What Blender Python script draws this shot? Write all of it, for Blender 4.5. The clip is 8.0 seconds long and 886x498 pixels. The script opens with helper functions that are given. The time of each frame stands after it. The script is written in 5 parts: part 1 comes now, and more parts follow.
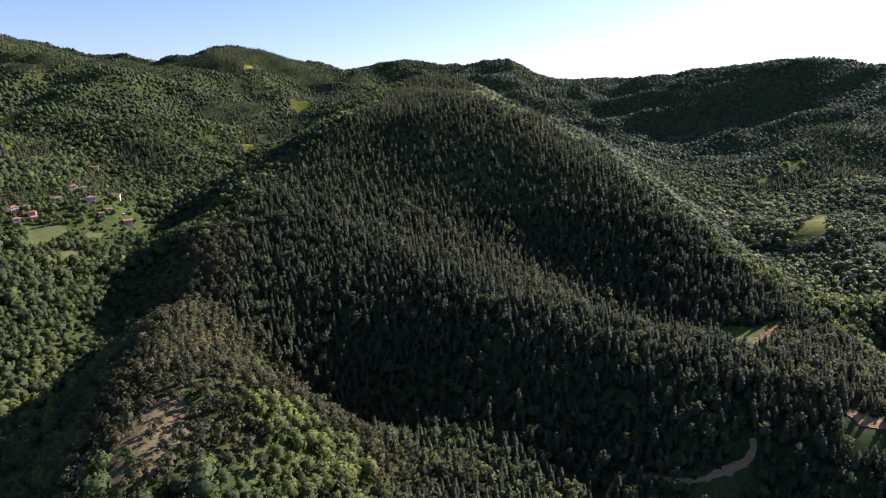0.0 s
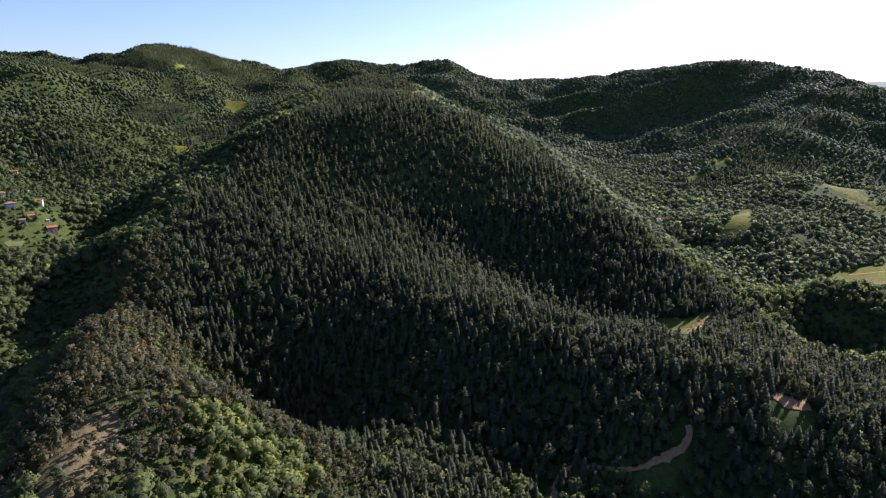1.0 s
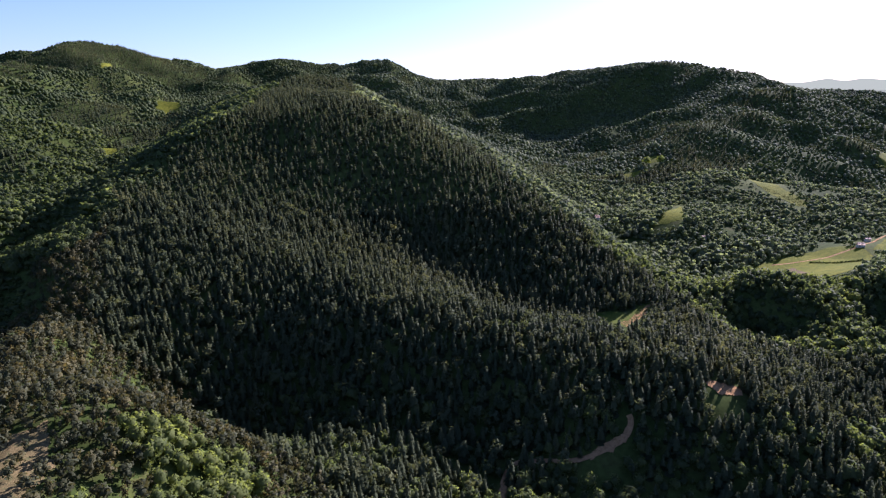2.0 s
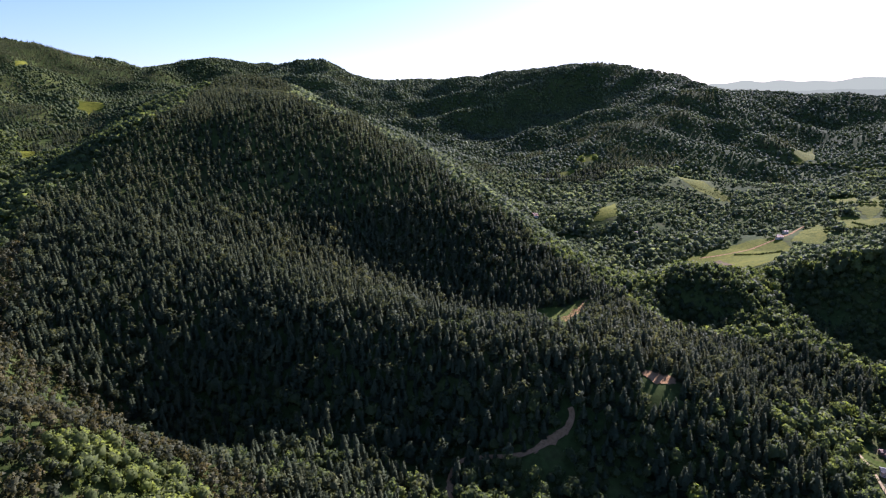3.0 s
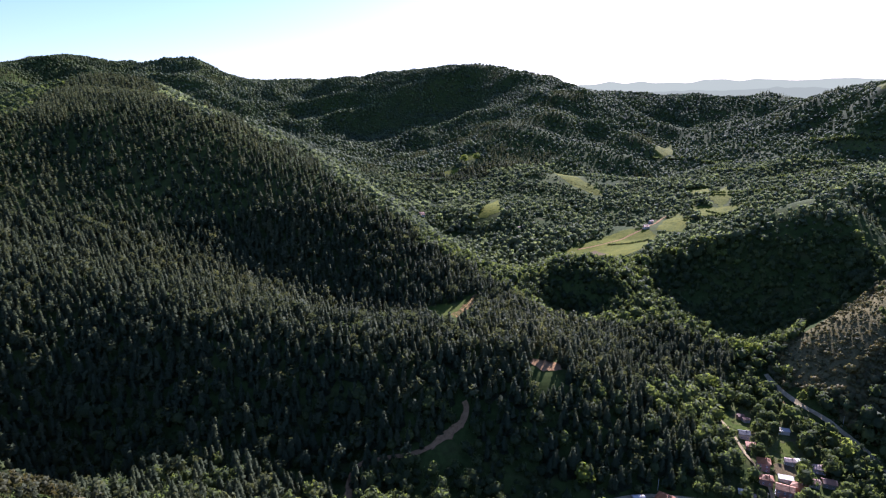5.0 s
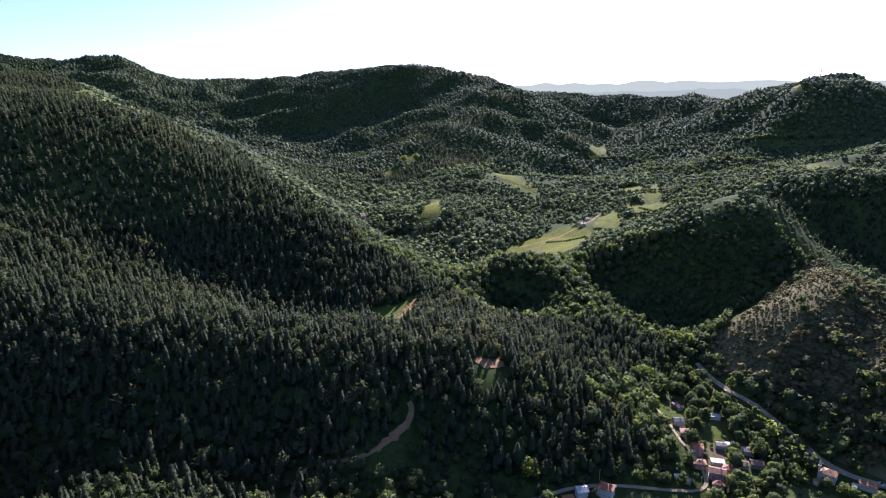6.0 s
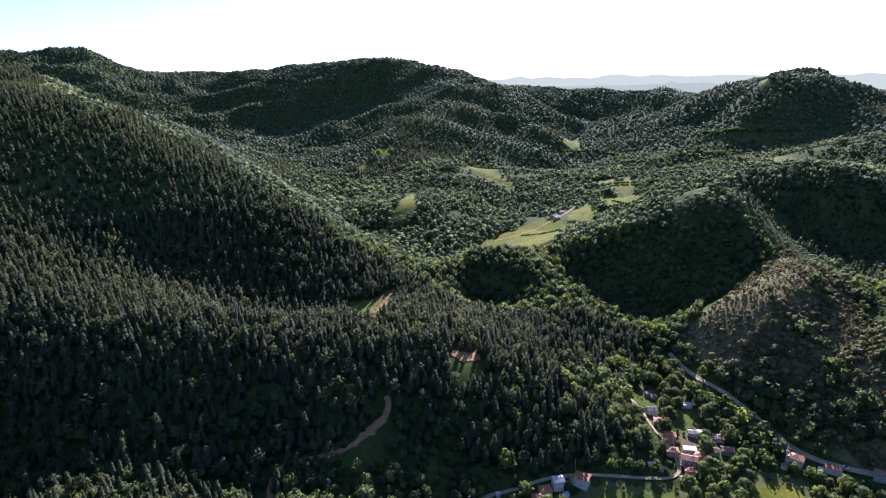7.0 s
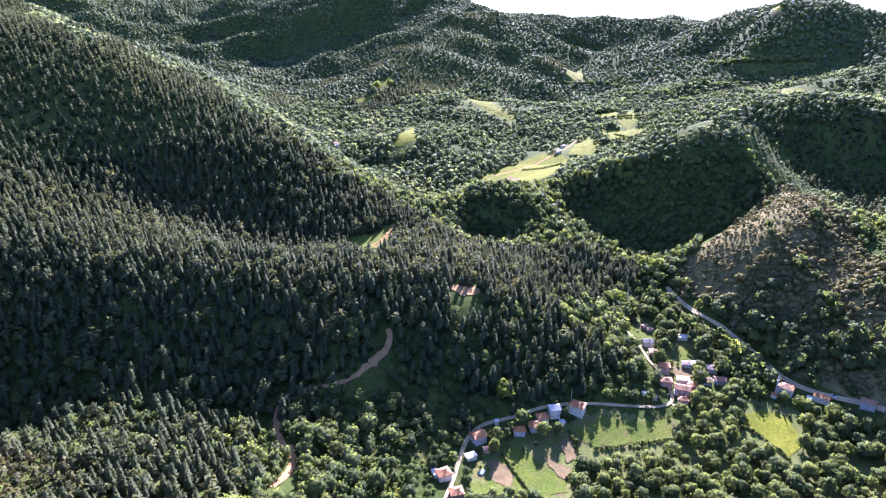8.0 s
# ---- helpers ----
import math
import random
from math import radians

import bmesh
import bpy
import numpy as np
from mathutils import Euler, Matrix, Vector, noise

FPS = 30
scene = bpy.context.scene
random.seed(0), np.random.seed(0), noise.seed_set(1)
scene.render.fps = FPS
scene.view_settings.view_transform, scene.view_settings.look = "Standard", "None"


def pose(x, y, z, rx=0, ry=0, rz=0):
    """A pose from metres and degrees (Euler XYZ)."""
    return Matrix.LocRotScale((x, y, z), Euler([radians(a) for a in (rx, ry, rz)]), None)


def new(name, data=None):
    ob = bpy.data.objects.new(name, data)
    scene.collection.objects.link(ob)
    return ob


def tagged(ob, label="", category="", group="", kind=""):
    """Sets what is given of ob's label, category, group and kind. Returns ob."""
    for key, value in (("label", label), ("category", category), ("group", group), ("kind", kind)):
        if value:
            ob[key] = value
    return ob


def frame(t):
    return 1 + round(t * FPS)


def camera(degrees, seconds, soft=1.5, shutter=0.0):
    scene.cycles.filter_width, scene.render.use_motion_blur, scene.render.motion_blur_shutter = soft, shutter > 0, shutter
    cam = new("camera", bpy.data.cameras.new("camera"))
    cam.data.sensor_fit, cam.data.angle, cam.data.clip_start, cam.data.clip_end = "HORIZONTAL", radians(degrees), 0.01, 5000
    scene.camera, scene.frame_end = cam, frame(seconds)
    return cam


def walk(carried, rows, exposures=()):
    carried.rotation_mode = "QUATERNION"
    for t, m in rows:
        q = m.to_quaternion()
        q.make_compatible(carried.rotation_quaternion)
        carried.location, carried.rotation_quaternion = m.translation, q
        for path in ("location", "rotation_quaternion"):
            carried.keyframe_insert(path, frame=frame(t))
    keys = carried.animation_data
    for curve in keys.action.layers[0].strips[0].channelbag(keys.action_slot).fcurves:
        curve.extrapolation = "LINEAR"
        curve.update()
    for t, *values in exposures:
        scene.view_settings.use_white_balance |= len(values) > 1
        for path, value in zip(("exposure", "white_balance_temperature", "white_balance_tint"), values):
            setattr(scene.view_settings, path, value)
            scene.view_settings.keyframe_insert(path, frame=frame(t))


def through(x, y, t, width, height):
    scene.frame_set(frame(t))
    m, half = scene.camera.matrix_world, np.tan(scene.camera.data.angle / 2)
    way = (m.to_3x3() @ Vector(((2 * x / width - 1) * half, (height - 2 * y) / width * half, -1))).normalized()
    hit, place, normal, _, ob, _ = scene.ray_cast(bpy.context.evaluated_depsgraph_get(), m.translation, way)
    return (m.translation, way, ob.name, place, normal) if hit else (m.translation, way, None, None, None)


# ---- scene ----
cam = camera(71.77, 8.0, soft=1.2)
walk(cam, [(t, pose(0, 0, 260, 90 + tilt, roll, turn)) for t, turn, tilt, roll in [
    (0.0, 0.00, -13.60, 0.06),
    (0.5, -2.63, -13.58, 0.05),
    (1.0, -5.44, -13.58, 0.04),
    (1.5, -8.07, -13.58, 0.07),
    (3.0, -16.47, -13.57, 0.08),
    (3.5, -19.14, -13.56, 0.03),
    (4.0, -21.93, -13.56, 0.06),
    (4.5, -24.57, -13.55, 0.07),
    (6.0, -32.76, -13.53, 0.08),
    (6.5, -35.02, -13.53, 0.00),
    (7.0, -35.10, -14.10, 0.03),
    (7.5, -35.10, -16.70, 0.01),
    (8.0, -35.10, -20.18, 0.09),
]],
    exposures=[(0.0, 1.45, 5300, 40), (6.5, 1.65, 5050, 36), (7.0, 1.75, 5050, 37), (7.5, 2.2, 5050, 40), (8.0, 2.95, 5050, 43)])

# ---- world and sun ----
SUN_TURN, SUN_HEIGHT = -50.0, 26.0          # degrees: the way to the sun, turned from +y to the left, and above level
world = bpy.data.worlds.new("sky")
scene.world = world
world.use_nodes = True
wn = world.node_tree.nodes
sky = wn.new("ShaderNodeTexSky")
sky.sky_type, sky.sun_disc = "NISHITA", False
sky.sun_elevation, sky.sun_rotation = radians(SUN_HEIGHT), radians(-SUN_TURN)
sky.altitude, sky.air_density, sky.dust_density, sky.ozone_density = 600, 1.0, 0.9, 2.6
world.node_tree.links.new(sky.outputs[0], wn["Background"].inputs[0])
wn["Background"].inputs[1].default_value = 0.058
sun = new("sun", bpy.data.lights.new("sun", "SUN"))
sun.data.energy, sun.data.angle, sun.data.color = 5.0, radians(0.53), (1.0, 0.91, 0.74)
sun.matrix_world = pose(0, 0, 900, 90 - SUN_HEIGHT, 0, SUN_TURN + 180)

# ---- materials ----
def nodes_of(name):
    m = bpy.data.materials.new(name)
    m.use_nodes = True
    return m, m.node_tree.nodes, m.node_tree.links


def ramp_of(ns, stops):
    r = ns.new("ShaderNodeValToRGB")
    while len(r.color_ramp.elements) < len(stops):
        r.color_ramp.elements.new(0.5)
    for e, (p, c) in zip(r.color_ramp.elements, stops):
        e.position, e.color = p, (*c, 1)
    return r


def noise_of(ns, ls, scale, detail=4.0, rough=0.6, coords=None):
    n = ns.new("ShaderNodeTexNoise")
    n.inputs["Scale"].default_value, n.inputs["Detail"].default_value, n.inputs["Roughness"].default_value = scale, detail, rough
    ls.new(coords or ns.new("ShaderNodeNewGeometry").outputs["Position"], n.inputs["Vector"])
    return n


def mixed(ns, ls, fac, a, b, kind="MIX"):
    m = ns.new("ShaderNodeMix")
    m.data_type, m.blend_type = "RGBA", kind
    for socket, v in ((m.inputs[0], fac), (m.inputs[6], a), (m.inputs[7], b)):
        if isinstance(v, (int, float)):
            socket.default_value = v
        elif isinstance(v, tuple):
            socket.default_value = (*v, 1)
        else:
            ls.new(v, socket)
    return m.outputs[2]


def foliage(name, stops, through=0.35, gloss=0.6, shine=0.4, glow=(1.2, 1.3, 0.8)):
    """Leaves: a colour for each tree from its tint, mottled from leaf to leaf, with light that comes through."""
    m, ns, ls = nodes_of(name)
    b = ns["Principled BSDF"]
    a = ns.new("ShaderNodeAttribute")
    a.attribute_name = "tint"
    r = ramp_of(ns, stops)
    ls.new(a.outputs["Fac"], r.inputs[0])
    n = noise_of(ns, ls, 0.9, 3)
    k = ramp_of(ns, [(0.3, (0.76, 0.76, 0.76)), (0.7, (1.18, 1.18, 1.14))])
    ls.new(n.outputs[0], k.inputs[0])
    c = mixed(ns, ls, 1.0, r.outputs[0], k.outputs[0], "MULTIPLY")
    ls.new(c, b.inputs["Base Color"])
    b.inputs["Roughness"].default_value = gloss
    b.inputs["Specular IOR Level"].default_value = shine
    tr = ns.new("ShaderNodeBsdfTranslucent")
    ls.new(mixed(ns, ls, 1.0, c, glow, "MULTIPLY"), tr.inputs[0])
    mx = ns.new("ShaderNodeMixShader")
    mx.inputs[0].default_value = through
    ls.new(b.outputs[0], mx.inputs[1])
    ls.new(tr.outputs[0], mx.inputs[2])
    ls.new(mx.outputs[0], ns["Material Output"].inputs[0])
    return m


def earth(name, dark, light, other, scale=0.05, bump=0.6):
    """Soil, grass or gravel: two colours in patches, a third in spots, with a fine grain."""
    m, ns, ls = nodes_of(name)
    b = ns["Principled BSDF"]
    n1, n2, n3 = noise_of(ns, ls, scale, 6), noise_of(ns, ls, scale * 14, 5), noise_of(ns, ls, scale * 3.1, 3)
    f1 = ramp_of(ns, [(0.38, (0, 0, 0)), (0.62, (1, 1, 1))])
    ls.new(n1.outputs[0], f1.inputs[0])
    c = mixed(ns, ls, f1.outputs[0], dark, light)
    f3 = ramp_of(ns, [(0.52, (0, 0, 0)), (0.68, (1, 1, 1))])
    ls.new(n3.outputs[0], f3.inputs[0])
    c = mixed(ns, ls, f3.outputs[0], c, other)
    g = ramp_of(ns, [(0.25, (0.6, 0.6, 0.6)), (0.75, (1.3, 1.3, 1.3))])
    ls.new(n2.outputs[0], g.inputs[0])
    ls.new(mixed(ns, ls, 1.0, c, g.outputs[0], "MULTIPLY"), b.inputs["Base Color"])
    b.inputs["Roughness"].default_value = 0.95
    b.inputs["Specular IOR Level"].default_value = 0.02
    bp = ns.new("ShaderNodeBump")
    bp.inputs["Strength"].default_value, bp.inputs["Distance"].default_value = bump, 0.5
    ls.new(n2.outputs[0], bp.inputs["Height"])
    ls.new(bp.outputs[0], b.inputs["Normal"])
    return m


CONIFER = foliage("conifer_needles", [(0.0, (0.058, 0.074, 0.038)), (0.5, (0.08, 0.094, 0.045)), (0.8, (0.106, 0.114, 0.05)), (1.0, (0.138, 0.134, 0.056))], 0.38, 0.75, 0.05, (1.4, 1.3, 0.85))
PINE = foliage("pine_needles", [(0.0, (0.05, 0.058, 0.028)), (0.6, (0.072, 0.074, 0.034)), (1.0, (0.112, 0.098, 0.038))], 0.35, 0.7, 0.1, (1.4, 1.25, 0.8))
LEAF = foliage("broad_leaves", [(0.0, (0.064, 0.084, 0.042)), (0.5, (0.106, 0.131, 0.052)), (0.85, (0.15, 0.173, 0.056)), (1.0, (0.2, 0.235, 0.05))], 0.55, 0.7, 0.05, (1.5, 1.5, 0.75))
# Leaves of the distant woods: haze is put into their greyer, bluer colour.
HAZED_LEAF = foliage("hazed_hill_leaves", [(0.0, (0.09, 0.112, 0.068)), (0.6, (0.146, 0.172, 0.086)), (1.0, (0.205, 0.232, 0.09))], 0.55, 0.7, 0.05, (1.45, 1.45, 1.0))
SCRUB = foliage("scrub_leaves", [(0.0, (0.105, 0.108, 0.05)), (0.6, (0.165, 0.15, 0.06)), (1.0, (0.23, 0.185, 0.07))], 0.4, 0.7, 0.06, (1.15, 1.15, 0.9))
GROUND = earth("forest_floor", (0.034, 0.05, 0.012), (0.055, 0.072, 0.017), (0.06, 0.064, 0.02), 0.015)
GRASS = earth("meadow_grass", (0.06, 0.085, 0.014), (0.092, 0.11, 0.019), (0.1, 0.098, 0.03), 0.045)
DRYGRASS = earth("dry_grass", (0.105, 0.116, 0.012), (0.152, 0.15, 0.018), (0.08, 0.095, 0.011), 0.04)
VALLEYGRASS = earth("rough_grass", (0.075, 0.092, 0.026), (0.11, 0.122, 0.036), (0.11, 0.092, 0.045), 0.05)
HEATH = earth("brown_heath", (0.13, 0.105, 0.045), (0.18, 0.135, 0.06), (0.1, 0.1, 0.04), 0.12)
DRYSOIL = earth("dry_soil", (0.125, 0.108, 0.045), (0.165, 0.135, 0.055), (0.085, 0.088, 0.035), 0.12)
GLADE = earth("glade_grass", (0.054, 0.07, 0.018), (0.084, 0.1, 0.024), (0.072, 0.07, 0.026), 0.03)
SOIL = earth("ploughed_soil", (0.115, 0.085, 0.045), (0.165, 0.12, 0.062), (0.13, 0.12, 0.045), 0.15)
DIRT = earth("dirt_road", (0.3, 0.175, 0.075), (0.38, 0.225, 0.1), (0.22, 0.13, 0.06), 0.2)
LANE = earth("dusty_lane", (0.35, 0.275, 0.15), (0.43, 0.335, 0.185), (0.265, 0.21, 0.115), 0.2)
ROCK = earth("grey_rock", (0.26, 0.24, 0.21), (0.36, 0.33, 0.29), (0.2, 0.18, 0.15), 0.25, 1.0)
BARK = earth("bark", (0.06, 0.045, 0.03), (0.1, 0.075, 0.05), (0.05, 0.045, 0.04), 1.5)



def plaster(name, colour, stain, rough=0.9):
    """A house wall or a slab: one colour with damp stains and fine grain."""
    mat, ns, ls = nodes_of(name)
    b = ns["Principled BSDF"]
    n1, n2 = noise_of(ns, ls, 0.5, 5), noise_of(ns, ls, 9.0, 3)
    f = ramp_of(ns, [(0.45, (0, 0, 0)), (0.75, (1, 1, 1))])
    ls.new(n1.outputs[0], f.inputs[0])
    c = mixed(ns, ls, f.outputs[0], colour, stain)
    g = ramp_of(ns, [(0.3, (0.85, 0.85, 0.85)), (0.7, (1.08, 1.08, 1.08))])
    ls.new(n2.outputs[0], g.inputs[0])
    ls.new(mixed(ns, ls, 1.0, c, g.outputs[0], "MULTIPLY"), b.inputs["Base Color"])
    b.inputs["Roughness"].default_value = rough
    return mat


def tiles(name, colour, aged):
    """Roof tiles: rows along the slope with a weathered mottle and a ribbed relief."""
    mat, ns, ls = nodes_of(name)
    b = ns["Principled BSDF"]
    tc = ns.new("ShaderNodeTexCoord").outputs["Object"]
    n1, n2 = noise_of(ns, ls, 0.6, 5, coords=tc), noise_of(ns, ls, 5.0, 2, coords=tc)
    f = ramp_of(ns, [(0.4, (0, 0, 0)), (0.7, (1, 1, 1))])
    ls.new(n1.outputs[0], f.inputs[0])
    c = mixed(ns, ls, f.outputs[0], colour, aged)
    g = ramp_of(ns, [(0.3, (0.7, 0.7, 0.7)), (0.7, (1.2, 1.2, 1.2))])
    ls.new(n2.outputs[0], g.inputs[0])
    ls.new(mixed(ns, ls, 1.0, c, g.outputs[0], "MULTIPLY"), b.inputs["Base Color"])
    b.inputs["Roughness"].default_value = 0.75
    w = ns.new("ShaderNodeTexWave")
    w.bands_direction = "Z"
    w.inputs["Scale"].default_value = 1.6
    ls.new(tc, w.inputs["Vector"])
    bp = ns.new("ShaderNodeBump")
    bp.inputs["Strength"].default_value, bp.inputs["Distance"].default_value = 0.6, 0.08
    ls.new(w.outputs["Fac"], bp.inputs["Height"])
    ls.new(bp.outputs[0], b.inputs["Normal"])
    return mat


TILE = {"red": tiles("red_tiles", (0.35, 0.12, 0.026), (0.26, 0.1, 0.03)), "orange": tiles("orange_tiles", (0.39, 0.155, 0.036), (0.29, 0.125, 0.042)),
        "brown": tiles("brown_tiles", (0.31, 0.145, 0.07), (0.23, 0.12, 0.065)), "pink": tiles("faded_tiles", (0.42, 0.28, 0.21), (0.32, 0.22, 0.17)),
        "dark": tiles("slate_tiles", (0.06, 0.06, 0.065), (0.09, 0.085, 0.08)), "pale": plaster("pale_sheet_roof", (0.52, 0.47, 0.4), (0.4, 0.36, 0.3), 0.7)}
WALL = {"white": plaster("white_plaster", (0.6, 0.53, 0.4), (0.46, 0.4, 0.3)), "pink": plaster("pink_plaster", (0.6, 0.36, 0.28), (0.5, 0.3, 0.24)),
        "grey": plaster("grey_plaster", (0.42, 0.39, 0.35), (0.3, 0.28, 0.25)), "brick": plaster("brick_wall", (0.36, 0.2, 0.14), (0.28, 0.17, 0.12)),
        "stone": plaster("stone_wall", (0.33, 0.3, 0.26), (0.24, 0.22, 0.19))}
WOOD = plaster("old_timber", (0.16, 0.1, 0.06), (0.1, 0.07, 0.05), 0.8)
STEEL = plaster("painted_steel", (0.6, 0.6, 0.6), (0.45, 0.3, 0.25), 0.5)
BLUE = plaster("blue_sheet", (0.06, 0.32, 0.6), (0.05, 0.25, 0.5), 0.4)
PAINT = plaster("white_paint", (0.8, 0.8, 0.8), (0.72, 0.72, 0.72), 0.35)
RUBBER = plaster("black_rubber", (0.03, 0.03, 0.03), (0.05, 0.045, 0.04), 0.9)
GLASS, gn, gl = nodes_of("window_glass")
gn["Principled BSDF"].inputs["Base Color"].default_value = (0.03, 0.035, 0.04, 1)
gn["Principled BSDF"].inputs["Roughness"].default_value = 0.058


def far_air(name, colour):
    """Very distant mountains, with miles of bright air painted in as even glow."""
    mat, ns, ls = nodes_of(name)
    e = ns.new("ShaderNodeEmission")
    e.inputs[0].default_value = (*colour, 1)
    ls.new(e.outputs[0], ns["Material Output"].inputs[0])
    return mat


HAZE_FAR, HAZE_NEAR, HAZE_LEFT = far_air("far_haze_glow", (0.205, 0.217, 0.148)), far_air("near_haze_glow", (0.165, 0.175, 0.122)), far_air("left_haze_glow", (0.078, 0.094, 0.088))

# ---- ridge, spur and valley lines, in metres ----
LANDFORMS = {}


def spine(name, *points):
    LANDFORMS[name] = points


spine("upper_left_valley", (-345, 1044, 137), (-341, 1319, 167), (-360, 1784, 217), (-401, 2437, 290))
spine("main_ridge", (-298, 699, 115), (-278, 782, 145), (-259, 841, 158), (-227, 871, 169), (-200, 919, 195), (-161, 972, 227), (-115, 993, 233), (-47, 1059, 250), (-9, 1080, 261), (63, 1068, 257), (112, 1034, 244), (148, 989, 220), (185, 942, 196), (251, 864, 160), (304, 783, 122), (341, 696, 83), (358, 636, 65), (356, 603, 58))
spine("back_peak", (-168, 1307, 265), (-110, 1466, 298), (-34, 1570, 319), (62, 1539, 301), (134, 1413, 258))
spine("middle_gully", (-37, 984, 237), (-22, 910, 193), (17, 850, 151), (49, 793, 113), (84, 730, 83), (127, 673, 58), (177, 615, 40), (222, 568, 31))
spine("middle_flank", (-147, 868, 168), (-79, 816, 143), (-72, 937, 195), (-10, 740, 104))
spine("long_spur_end", (267, 346, 54), (300, 337, 46), (338, 313, 36), (391, 306, 16))
spine("village_floor", (176, 240, 3), (227, 260, 5), (271, 245, 5), (322, 224, 5), (381, 234, 8), (412, 285, 10), (426, 170, 5), (359, 169, 0), (382, 125, 0), (263, 185, -1), (382, 92, -3), (442, 117, 5), (495, 316, 12), (213, 206, 0))
spine("road_foot", (477, 262, 9), (459, 210, 8), (443, 162, 8))
spine("far_valley", (438, 525, 8), (448, 701, 16), (475, 901, 33), (484, 1128, 58), (478, 1397, 98), (453, 1614, 136))
spine("plateau", (619, 705, 43), (735, 710, 64), (700, 741, 55), (796, 704, 70), (571, 928, 70), (613, 815, 53))
spine("right_slope", (583, 222, 68), (510, 213, 46), (516, 167, 56), (477, 163, 30), (495, 121, 50))
spine("second_valley", (845, 412, 75), (814, 359, 66), (778, 303, 59), (743, 253, 58))
spine("terraces", (963, 856, 81), (963, 758, 97), (942, 634, 112), (1160, 933, 116), (1369, 870, 157), (1380, 664, 167), (1608, 1102, 210), (1284, 1189, 121), (1277, 474, 171))
spine("mast_hill", (1765, 1100, 275), (1653, 932, 295), (1603, 804, 304), (1623, 732, 291), (1659, 682, 270), (1651, 596, 248))
spine("mast_hill_foot", (1519, 879, 222), (1484, 660, 220))
spine("right_far_ridge", (1755, 1918, 288), (1822, 1762, 276), (1915, 1560, 267), (1981, 1364, 268))
spine("right_far_bowl", (1591, 1531, 164), (1688, 1321, 169))
spine("massif_peak", (113, 2889, 396), (220, 2892, 438), (333, 2871, 420), (426, 2810, 371))
spine("massif", (439, 2820, 361), (630, 2721, 344), (792, 2614, 337), (847, 2530, 354), (972, 2483, 376), (1071, 2375, 369), (1164, 2260, 391), (1250, 2142, 390), (1346, 2010, 371), (1395, 1826, 323), (1409, 1654, 278))
spine("massif_slope", (566, 2328, 212), (421, 2104, 155), (670, 2043, 151), (829, 2195, 231), (877, 1833, 171), (1138, 1916, 250), (1152, 1480, 221), (1063, 1471, 206), (906, 1424, 162), (1059, 2023, 221), (1238, 1477, 200), (1218, 1325, 156), (1125, 1149, 135), (691, 1453, 95), (776, 1339, 113), (609, 1635, 92), (968, 1217, 126))
spine("field_hill", (818, 1131, 103), (844, 1061, 95), (847, 934, 72), (700, 1048, 71), (753, 928, 69), (733, 837, 51))
spine("left_shoulder", (-1076, 1546, 321), (-1009, 1666, 343), (-924, 1788, 356), (-885, 2022, 359))
spine("left_skyline", (-1029, 2593, 418), (-1054, 2858, 481), (-1018, 2939, 502), (-860, 2923, 476), (-654, 2912, 429), (-507, 2943, 394), (-394, 3090, 427), (-231, 3106, 441), (-41, 3245, 420), (103, 3244, 409))
spine("left_mountain", (-2075, 2819, 574), (-1923, 2804, 537), (-1771, 2784, 489), (-1601, 2771, 427))
spine("left_hillside", (-634, 2117, 266), (-575, 2535, 313), (-591, 851, 157))
spine("near_ridge", (-134, 233, 91), (-164, 257, 98), (-180, 312, 101), (-197, 374, 99), (-221, 469, 100), (-259, 623, 109), (-253, 756, 133))
spine("near_ridge_slope", (-100, 250, 81), (-135, 293, 89))
spine("near_shoulder", (-158, 351, 96), (-116, 330, 101), (-92, 322, 91))
spine("left_stream", (-353, 766, 68), (-339, 575, 52), (-330, 484, 39), (-293, 396, 31), (-270, 337, 26))
spine("long_spur", (-175, 708, 125), (-105, 678, 110), (-51, 640, 98), (9, 589, 87), (60, 540, 78), (105, 496, 70), (143, 458, 66), (176, 428, 62), (207, 402, 61), (232, 374, 60), (255, 351, 59))
spine("hollow", (-50, 401, 24), (-10, 389, 18), (47, 390, 17), (109, 398, 17))
spine("hollow_road", (112, 356, 14), (96, 316, 11), (156, 334, 23), (179, 338, 36), (148, 260, 11), (132, 287, 13))
spine("hollow_nose", (201, 335, 28), (195, 304, 22), (199, 280, 9))
spine("left_terrace", (-418, 770, 137), (-451, 702, 124), (-487, 679, 128), (-362, 731, 94), (-409, 629, 98), (-404, 565, 86), (-379, 495, 72), (-408, 948, 127))
spine("right_ridge", (735, 584, 75), (751, 547, 99), (763, 510, 116), (776, 429, 142), (719, 366, 112), (665, 293, 92), (634, 242, 87), (600, 191, 79), (559, 135, 79))
spine("dark_bowl", (532, 500, 38), (531, 441, 31), (526, 390, 24), (543, 357, 30), (592, 354, 43), (637, 347, 63))
spine("right_spur", (492, 322, 36), (525, 315, 52), (563, 305, 69), (602, 289, 87), (633, 275, 98))
spine("right_gully", (465, 258, 27), (488, 258, 42), (522, 254, 62), (558, 252, 79), (588, 253, 92))
spine("second_ridge", (1180, 637, 137), (1092, 474, 139), (968, 329, 110))
spine("knoll", (428, 597, 45), (459, 574, 65), (480, 530, 67), (485, 491, 52), (485, 447, 43), (485, 410, 38))
spine("knoll_foot", (381, 526, 36), (402, 492, 27), (423, 451, 30), (435, 413, 33))
spine("left_gap", (-1430, 2623, 364), (-1319, 2681, 366), (-1147, 2617, 377))
